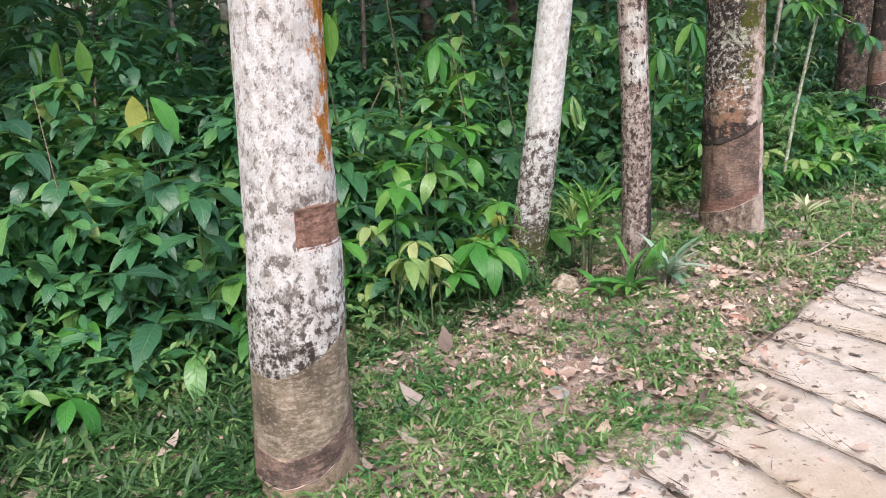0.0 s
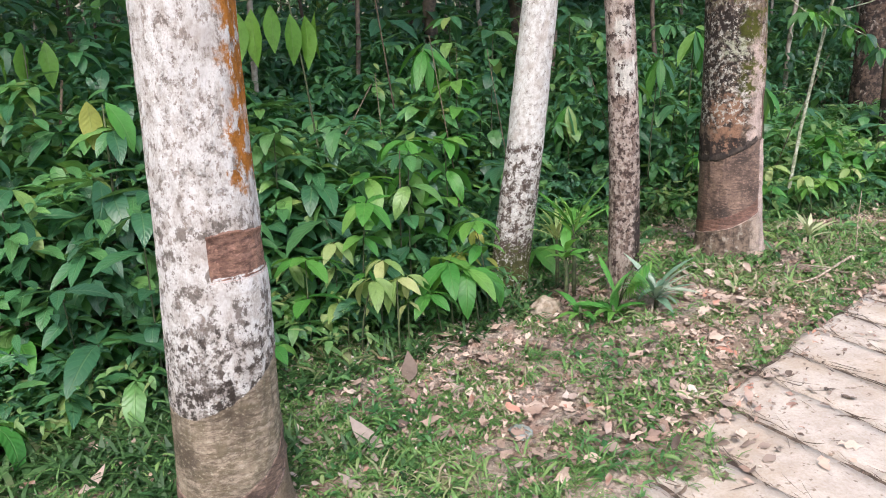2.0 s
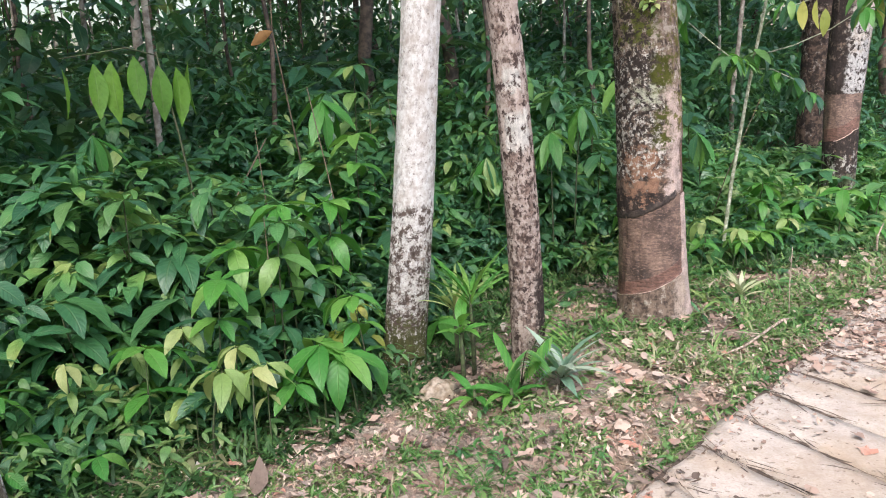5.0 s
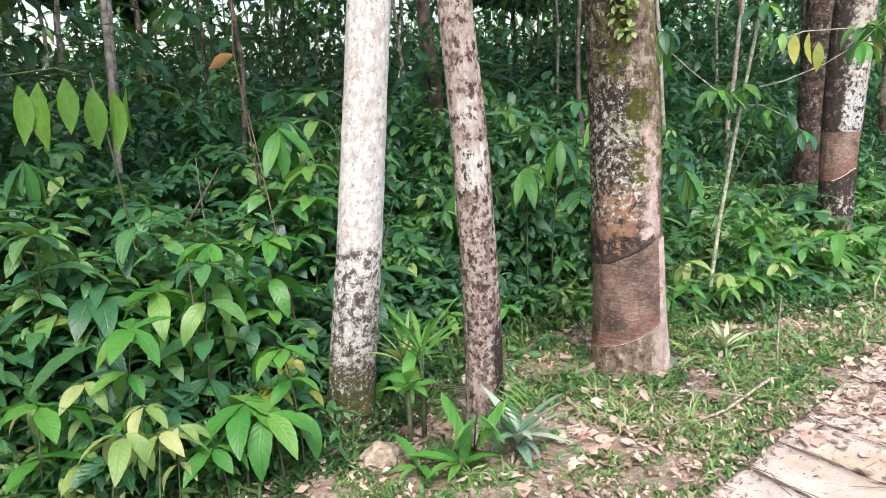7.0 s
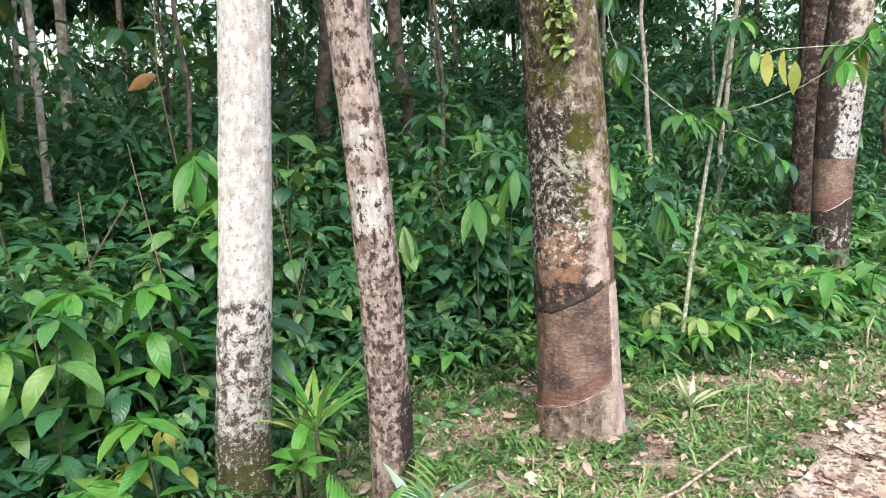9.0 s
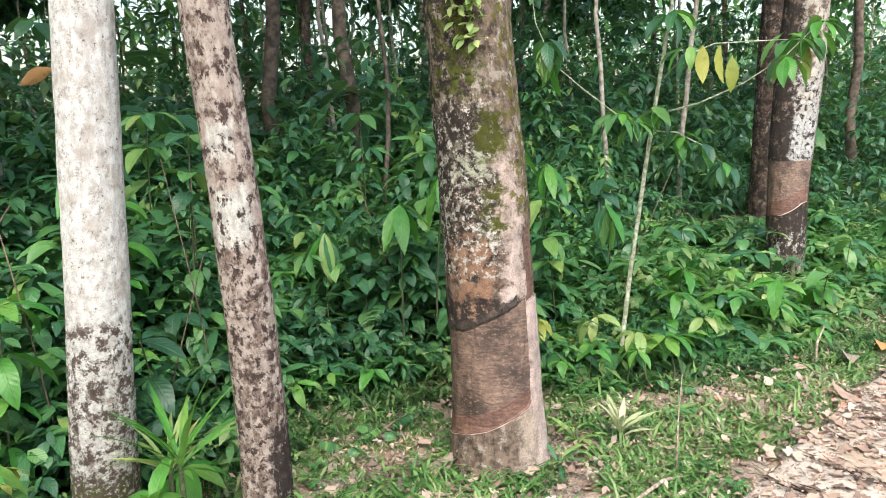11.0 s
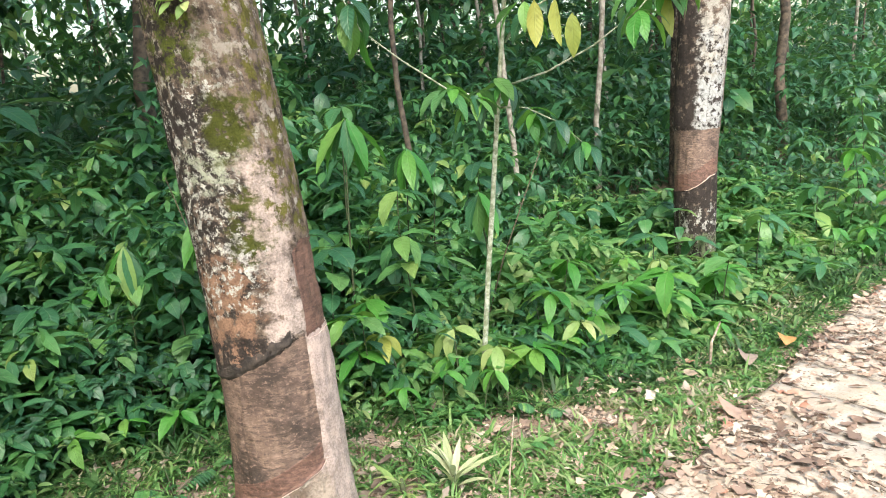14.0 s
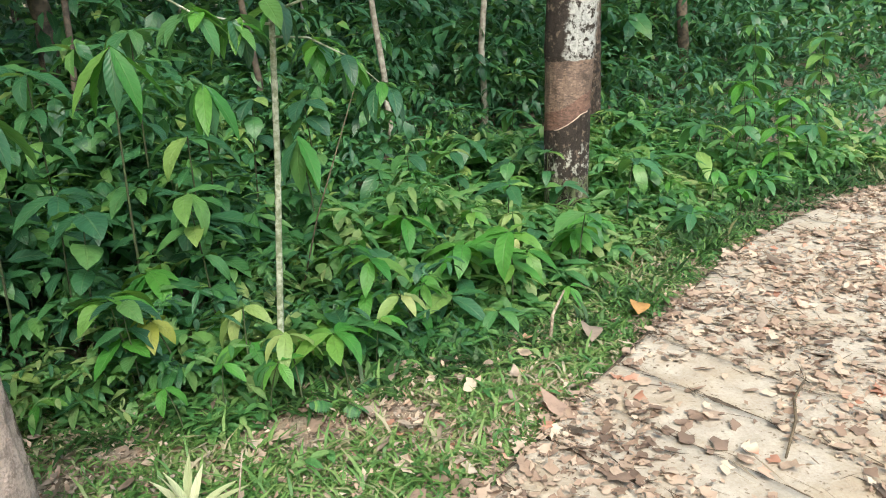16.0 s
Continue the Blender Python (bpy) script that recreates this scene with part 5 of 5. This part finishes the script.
for j in range(2600):
    w = -nprng.uniform(0, 1) ** 1.3 * 2.6
    s = nprng.randint(-1, 26) * SPACING + SKEW * w + nprng.normal(0, 0.018)
    x, y = place(s, w)
    pos.append((x, y, 0.036))
    yaw.append(groove_yaw + nprng.normal(0, 0.3) + (math.pi if nprng.uniform() < 0.5 else 0.0))
m = len(pos)
tagged(cloud("straw", TWIG, pos, rotations(np.array(yaw), nprng.uniform(-0.05, 0.05, m), nprng.uniform(0, 3, m)), nprng.uniform(0.35, 1.3, m), straw_many), "thin dry leaf stalks and twigs in the grooves", "litter", kind="stuff")

# larger fallen leaves, one by one
DEAD_MESHES = [leaf_mesh("fallen_leaf", leaf_dead, 0.15, 0.075, 0.4, 0.25, 8), leaf_mesh("fallen_leaf", leaf_dead, 0.14, 0.06, 0.7, 0.4, 8, twist=0.5), leaf_mesh("fallen_leaf", leaf_dead, 0.17, 0.07, -0.45, -0.2, 8)]


def fallen(x, y, k, turn, size=1.0, tilt=0.0, mat_mesh=None):
    s, w = to_sw(x, y)
    z = max(0.042, ground_z(x, y) + 0.015) if w < 0 else ground_z(x, y) + 0.02
    ob = new("fallen_leaf", mat_mesh or DEAD_MESHES[k])
    ob.matrix_basis = pose(x, y, z, tilt, tilt * 0.5, turn) @ Matrix.Scale(size, 4)
    return tagged(ob, "large dry brown fallen leaf lying on the ground", "fallen leaf", "large fallen leaves")


fallen(0.60, 3.43, 0, 100, 1.25)
fallen(0.10, 3.15, 0, 20, 1.0)
rng = random.Random(9)
for j in range(110):
    s, w = rng.uniform(-0.8, 9), rng.uniform(-1.3, 1.3)
    if w < -0.15 and s < 3 and rng.random() < 0.8:
        continue
    if w > front(s):
        continue
    x, y = place(s, w)
    fallen(x, y, rng.randrange(3), rng.uniform(0, 360), rng.uniform(0.45, 1.15), rng.uniform(-12, 12))

# ---- single things ----
# sapling with its two side branches
sap = empty("sapling")
tagged(sap, "thin sapling with pale mottled bark and drooping leaves", "sapling")
v, f = tube([(2.975, 5.56, -0.05), (2.983, 5.559, 0.2), (3.025, 5.549, 0.6), (3.056, 5.52, 0.9), (3.078, 5.473, 1.2), (3.097, 5.408, 1.5), (3.114, 5.337, 1.8), (3.126, 5.29, 2.0), (3.16, 5.2, 2.5), (3.2, 5.1, 3.3)], [0.0145, 0.0132, 0.0122, 0.0116, 0.011, 0.0103, 0.0096, 0.009, 0.008, 0.0045], 12)
mesh_object("trunk", v, f, bark_sapling, sap)
BRANCHES = [
    [(3.09, 5.43, 1.38), (2.95, 5.35, 1.4), (2.838, 5.296, 1.43), (2.66, 5.26, 1.55), (2.511, 5.25, 1.67), (2.42, 5.22, 1.85), (2.38, 5.2, 2.1)],
    [(3.1, 5.41, 1.42), (3.25, 5.25, 1.47), (3.38, 5.087, 1.55), (3.5, 4.95, 1.66), (3.6, 4.85, 1.8)],
    [(3.11, 5.36, 1.6), (3.11, 5.15, 1.68), (3.17, 4.98, 1.72), (3.4, 4.99, 1.73), (3.68, 5.02, 1.74)],
    [(3.088, 5.44, 1.34), (3.2, 5.4, 1.33), (3.32, 5.35, 1.26), (3.42, 5.31, 1.16)],
]
made = []
for pts in BRANCHES:
    v, f = tube(pts, [0.0048 - 0.003 * i / (len(pts) - 1) for i in range(len(pts))], 7)
    made.append(mesh_object("branch", v, f, bark_sapling, sap))
rng = random.Random(31)


def spray(parent, x, y, z, n, leaves, size, dip_lo=-15, dip_hi=40, spread=0.05):
    a0 = rng.uniform(0, 360)
    for j in range(n):
        a = a0 + 360 * j / n + rng.uniform(-25, 25)
        m = pose(x + rng.uniform(-spread, spread), y + rng.uniform(-spread, spread), z + rng.uniform(-0.02, 0.02), rng.uniform(-15, 15), rng.uniform(dip_lo, dip_hi), a)
        share("leaf", rng.choice(leaves), parent, m @ Matrix.Scale(size * rng.uniform(0.8, 1.15), 4))


SAP_LEAVES = [leaf_mesh("leaf", leaf_green, 0.19, 0.066, 0.4, 0.25, 8, 0.85), leaf_mesh("leaf", leaf_deep, 0.18, 0.064, 0.6, 0.25, 8, 0.85), leaf_mesh("leaf", leaf_bright, 0.17, 0.06, 0.5, 0.25, 8, 0.85)]
SPRAYS = [(0, 2.84, 5.3, 1.44, 7), (0, 2.96, 5.35, 1.4, 6), (0, 2.46, 5.23, 1.76, 5), (0, 2.4, 5.2, 2.05, 6), (3, 3.22, 5.39, 1.32, 6), (3, 3.33, 5.34, 1.25, 6), (3, 3.42, 5.31, 1.16, 7),
          (1, 3.5, 4.95, 1.66, 4), (1, 3.6, 4.85, 1.8, 6), (2, 3.12, 5.1, 1.71, 5), (2, 3.55, 5.0, 1.75, 5), (2, 3.68, 5.02, 1.76, 6), (None, 3.1, 5.4, 1.44, 5), (None, 3.12, 5.31, 1.9, 5), (None, 3.14, 5.25, 2.2, 7), (None, 3.18, 5.15, 2.7, 8), (None, 3.2, 5.1, 3.25, 9)]
for k, x, y, z, n in SPRAYS:
    spray(sap if k is None else made[k], x, y, z, n + 3, SAP_LEAVES, 0.86, 0, 52, 0.03)
sap_yellow = leaf_mesh("leaf", leaf_yellow, 0.165, 0.06, 0.25, 0.3, 8, 0.85)
for x, y, z, a in [(3.099, 4.95, 1.71, 70), (3.171, 4.93, 1.71, 115), (3.24, 4.95, 1.66, 250), (3.657, 5.02, 1.71, 95)]:
    share("leaf", sap_yellow, made[2], pose(x, y, z, 0, 84, a) @ Matrix.Scale(rng.uniform(0.9, 1.05), 4))
for x, y, z, a in [(2.52, 5.25, 1.67, 200), (2.48, 5.24, 1.72, 300), (2.45, 5.23, 1.74, 100)]:
    share("leaf", SAP_LEAVES[2], made[0], pose(x, y, z, 0, 78, a))

# limp new leaves that hang from a tall stem
limp = empty("young_shoot")
tagged(limp, "young shoot with limp pale green hanging leaves", "plant")
v, f = tube([(-0.35, 5.1, -0.05), (-0.4, 5.05, 0.6), (-0.45, 5.0, 1.2), (-0.5, 4.95, 1.62)], [0.01, 0.008, 0.006, 0.004], 6)
mesh_object("stem", v, f, stem_green, limp)
v, f = tube([(-0.5, 4.95, 1.6), (-0.62, 4.86, 1.64), (-0.92, 4.79, 1.6)], [0.004, 0.004, 0.003], 6)
mesh_object("twig", v, f, stem_green, limp)
limp_leaf = leaf_mesh("leaf", leaf_limp, 0.3, 0.11, 0.12, 0.35, 8)
for x, y, z, a in [(-0.92, 4.8, 1.56, 20), (-0.78, 4.83, 1.57, 80), (-0.7, 4.85, 1.58, 250), (-0.6, 4.9, 1.6, 100), (-0.5, 4.95, 1.55, 300), (-0.42, 4.99, 1.54, 60), (-0.36, 5.02, 1.56, 200)]:
    share("leaf", limp_leaf, limp, pose(x, y, z, 0, 86, a) @ Matrix.Scale(rng.uniform(0.85, 1.1), 4))
limp2 = empty("young_shoot")
tagged(limp2, "young shoot with limp yellowish hanging leaves", "plant")
v, f = tube([(-2.0, 5.0, -0.05), (-2.0, 4.95, 0.7), (-1.95, 4.9, 1.45)], [0.01, 0.008, 0.004], 6)
mesh_object("stem", v, f, stem_green, limp2)
for x, y, a in [(-2.1, 4.9, 20), (-1.95, 4.88, 150), (-1.82, 4.86, 300)]:
    share("leaf", limp_leaf, limp2, pose(x, y, 1.46, 0, 80, a) @ Matrix.Scale(0.85, 4))

# the big yellow leaf among the shrubs
yellow_plant = empty("seedling_plant")
tagged(yellow_plant, "tall seedling with one bright yellow leaf", "plant")
v, f = tube([(-1.33, 4.02, -0.05), (-1.33, 4.02, 0.6), (-1.3, 4.0, 1.16)], [0.009, 0.007, 0.004], 6)
mesh_object("stem", v, f, stem_green, yellow_plant)
share("leaf", leaf_mesh("leaf", leaf_yellow, 0.22, 0.1, 0.3, 0.2, 8), yellow_plant, pose(-1.36, 3.98, 1.18, 0, 78, 100))
share("leaf", leaf_mesh("leaf", leaf_bright, 0.26, 0.11, 0.5, 0.2, 8), yellow_plant, pose(-1.28, 3.98, 1.17, 10, 40, -30))
share("leaf", LEAF_SETS["green"][0], yellow_plant, pose(-1.3, 4.0, 1.1, 0, 30, 90))


# strap-leaved rosettes and fern fronds
def rosette(name, label, x, y, n, length, width, mat, seed, up=(35, 75), droop=0.5, lift=0.0):
    r = random.Random(seed)
    plant = empty(name, pose(x, y, ground_z(x, y)))
    tagged(plant, label, "plant")
    me = [leaf_mesh("leaf", mat, length, width, droop, 0.35, 9), leaf_mesh("leaf", mat, length * 0.8, width, droop * 1.6, 0.35, 9)]
    v, f = tube([(0, 0, -0.03), (0.003, 0, 0.03 + lift * 0.5), (0, 0.004, 0.07 + lift)], [0.012, 0.011, 0.006], 7)
    mesh_object("stem", v, f, stem_green, plant)
    for j in range(n):
        share("leaf", r.choice(me), plant, pose(0, 0, lift + r.uniform(0.0, 0.06), r.uniform(-20, 20), -r.uniform(*up), 360 * j / n + r.uniform(-15, 15)) @ Matrix.Scale(r.uniform(0.75, 1.1), 4))
    return plant


rosette("strap_plant", "cream-striped strap-leaved plant on the verge", 2.63, 4.72, 12, 0.19, 0.026, leaf_cream, 1, (35, 84), 0.22, 0.03)
rosette("strap_plant", "pale green strap-leaved plant on the verge", 2.45, 4.78, 9, 0.2, 0.026, leaf_pale, 9, (10, 50))
rosette("strap_plant", "pale-striped strap-leaved plant at the wood's edge", 2.49, 5.7, 10, 0.26, 0.03, leaf_pale, 2, (25, 75))
rosette("strap_plant", "tall plant with stiff narrow leaves between two trunks", 0.92, 4.12, 17, 0.36, 0.022, leaf_bright, 3, (30, 84), 0.25, 0.34)
rosette("strap_plant", "tall plant with stiff narrow leaves between two trunks", 0.86, 4.24, 13, 0.34, 0.022, leaf_pale, 10, (30, 84), 0.3, 0.28)
rosette("strap_plant", "bright green broad-bladed plant between two trunks", 0.85, 4.02, 8, 0.2, 0.06, leaf_bright, 4, (10, 60), 0.4, 0.24)
rosette("strap_plant", "low green strap-leaved weed", 2.3, 4.55, 9, 0.18, 0.018, leaf_green, 5, (10, 60))
rosette("strap_plant", "low weed with broad yellow-green blades", 1.02, 3.78, 10, 0.22, 0.042, leaf_bright, 6, (8, 50))
rosette("strap_plant", "low weed with broad yellow-green blades", 0.86, 3.8, 8, 0.19, 0.04, leaf_bright, 7, (8, 50))
rosette("strap_plant", "grey-green spiky rosette at a thin trunk's foot", 1.27, 3.85, 26, 0.27, 0.042, leaf_grey, 8, (25, 85), 0.35, 0.04)


def frond(x, y, z, length, turn, tilt, mat, label):
    fern = empty("fern_frond", pose(x, y, z, 0, 0, turn))
    tagged(fern, label, "fern")
    pts = [(length * math.sin(tilt) * t, 0, length * (math.cos(tilt) * t - 0.35 * t * t)) for t in (0, 0.2, 0.4, 0.6, 0.8, 1.0)]
    v, f = tube(pts, [0.004, 0.0035, 0.003, 0.0025, 0.002, 0.001], 5)
    mesh_object("stalk", v, f, stem_green, fern)
    me = leaf_mesh("leaflet", mat, length * 0.26, 0.016, 0.4, 0.2, 4)
    for j in range(11):
        t = 0.2 + 0.8 * j / 10
        p = [float(np.interp(t, (0, 0.2, 0.4, 0.6, 0.8, 1.0), [q[i] for q in pts])) for i in range(3)]
        for side in (-1, 1):
            share("leaflet", me, fern, pose(*p, 0, 10, side * 55) @ Matrix.Scale(0.35 + 0.75 * math.sin(math.pi * min(1.15 - t, 0.95)), 4))


for a, t in ((-150, 0.3), (-60, 0.4), (-95, 0.5), (20, 0.35)):
    frond(1.1, 3.93, 0.0, 0.52, a, t, leaf_bright, "yellow-green fern frond beside a thin trunk")
for x, y in ((1.45, 4.95), (1.62, 5.1), (3.15, 5.3), (0.2, 4.05)):
    for a, t in ((-150, 0.7), (-70, 0.9), (20, 0.8), (110, 0.8)):
        frond(x, y, ground_z(x, y), 0.2, a, t, leaf_green, "small green fern frond among grass")

# epiphyte on the thick trunk
epi = empty("epiphyte")
tagged(epi, "small round-leaved epiphyte clinging to mossy bark", "plant")
epi_leaf = leaf_mesh("leaf", leaf_pale, 0.05, 0.026, 0.3, 0.2, 5)
stem_pts = [d_trunk.point(-112 + 2.0 * j, 1.98 - 0.035 * j, 0.006) for j in range(9)]
v, f = tube(stem_pts, [0.004] * 9, 5)
mesh_object("stem", v, f, stem_green, epi)
for j in range(80):
    x, y, z = d_trunk.point(-122 + rng.uniform(0, 36), rng.uniform(1.68, 2.06), 0.012)
    share("leaf", epi_leaf, epi, pose(x, y, z, rng.uniform(-40, 40), rng.uniform(-20, 50), rng.uniform(-170, -30)))


# dead sticks, the mound, the orange leaf, film scrap
def stick(name, label, pts, radii, mat=dead_wood):
    v, f = tube(pts, radii, 8)
    return tagged(mesh_object(name, v, f, mat), label, "stick")


stick("dead_branch", "pale dry branch lying beside the road", [(2.06, 3.94, 0.03), (2.25, 4.02, 0.035), (2.45, 4.16, 0.045), (2.63, 4.30, 0.04), (2.72, 4.33, 0.03)], [0.004, 0.006, 0.007, 0.0075, 0.005])
stick("dead_branch", "thin dry side twig by the road", [(2.4, 4.12, 0.045), (2.3, 4.22, 0.04), (2.05, 4.3, 0.03)], [0.004, 0.003, 0.002])
stick("dry_stalk", "upright dry grass stalk on the verge", [(2.73, 4.4, 0.0), (2.76, 4.45, 0.2), (2.8, 4.5, 0.38)], [0.004, 0.003, 0.0015])
stick("dead_branch", "short pale twig stuck in the verge", [(4.08, 5.45, 0.0), (4.12, 5.5, 0.12), (4.2, 5.55, 0.2)], [0.008, 0.007, 0.004])
stick("twig", "dark twig lying on the concrete", [(4.33, 4.35, 0.052), (4.5, 4.5, 0.056), (4.6, 4.62, 0.052), (4.74, 4.72, 0.055)], [0.004, 0.005, 0.005, 0.003], stem_brown)
stick("dead_branch", "leaning dry stick among the shrubs", [(-1.9, 4.6, 0.0), (-1.84, 4.75, 0.7), (-1.78, 4.9, 1.25)], [0.012, 0.01, 0.007], stem_brown)
stick("dead_branch", "leaning dry stick among the shrubs", [(-0.55, 5.4, 0.2), (-0.3, 5.5, 0.7), (-0.05, 5.6, 1.1)], [0.007, 0.006, 0.004], stem_brown)


def lump(name, label, x, y, z, sx, sy, sz, mat, seed, category):
    bm = bmesh.new()
    bmesh.ops.create_icosphere(bm, subdivisions=4, radius=1.0)
    for vert in bm.verts:
        n = noise.fractal(vert.co * 1.6 + Vector((seed, 0, 0)), 1.0, 2.0, 4)
        vert.co = Vector((vert.co.x * sx, vert.co.y * sy, vert.co.z * sz)) * (1 + 0.3 * n)
    me = bpy.data.meshes.new(name)
    bm.to_mesh(me)
    bm.free()
    me.polygons.foreach_set("use_smooth", [True] * len(me.polygons))
    me.materials.append(mat)
    ob = new(name, me)
    ob.matrix_basis = pose(x, y, z, 0, 0, seed * 40)
    return tagged(ob, label, category)


lump("clod", "pale clod of dry earth on the verge", 0.72, 3.93, 0.01, 0.1, 0.07, 0.07, clod, 1.0, "clod")
lump("clod", "small pale stone on the verge", -0.28, 2.62, 0.01, 0.022, 0.017, 0.014, clod, 3.0, "stone")
lump("clod", "small pale stone on the verge", 1.3, 3.85, 0.0, 0.035, 0.03, 0.025, clod, 5.0, "stone")
lump("clod", "small pale stone on the verge", 1.55, 4.02, 0.0, 0.045, 0.03, 0.025, clod, 6.0, "stone")
lump("film_scrap", "crumpled grey plastic scrap on the grass", 0.33, 2.75, 0.02, 0.05, 0.04, 0.01, plastic_film, 7.0, "litter")
orange_mesh = leaf_mesh("fallen_leaf", leaf_orange, 0.15, 0.1, 1.3, 0.7, 8, twist=0.5)
ob = new("fallen_leaf", orange_mesh)
ob.matrix_basis = pose(4.55, 5.52, 0.035, 25, -60, 40)
tagged(ob, "curled orange-brown leaf standing on the road's edge", "fallen leaf")
ob = new("fallen_leaf", leaf_mesh("fallen_leaf", leaf_dead, 0.2, 0.1, 0.8, 0.5, 8, twist=0.6))
ob.matrix_basis = pose(4.22, 5.34, 0.04, 10, -35, 60)
tagged(ob, "pale curled leaf on the road's edge", "fallen leaf")
ob = new("hanging_leaf", leaf_mesh("hanging_leaf", leaf_orange, 0.2, 0.08, 0.2, 0.3, 8))
ob.matrix_basis = pose(0.02, 6.2, 1.78, 70, 25, 205)
tagged(ob, "dead orange leaf caught on a twig", "fallen leaf")
twig = stick("twig", "hanging bare twig that holds a dead leaf", [(0.1, 6.25, -0.05), (0.12, 6.25, 0.9), (0.02, 6.21, 1.79), (0.05, 6.2, 2.3)], [0.008, 0.007, 0.005, 0.003], stem_brown)

# thin dry twigs that lean among the shrubs
for j in range(14):
    s, w = rng.uniform(-2.4, 5.0), rng.uniform(0.1, 1.8)
    x, y = place(s, front(s) + w)
    h, dx, dy = rng.uniform(0.7, 1.5), rng.uniform(-0.5, 0.5), rng.uniform(-0.3, 0.3)
    stick("dry_twig", "thin dry twig leaning among the shrubs", [(x, y, -0.03), (x + dx * 0.45, y + dy * 0.45, h * 0.5), (x + dx, y + dy, h)], [0.0045, 0.0035, 0.002], stem_brown)
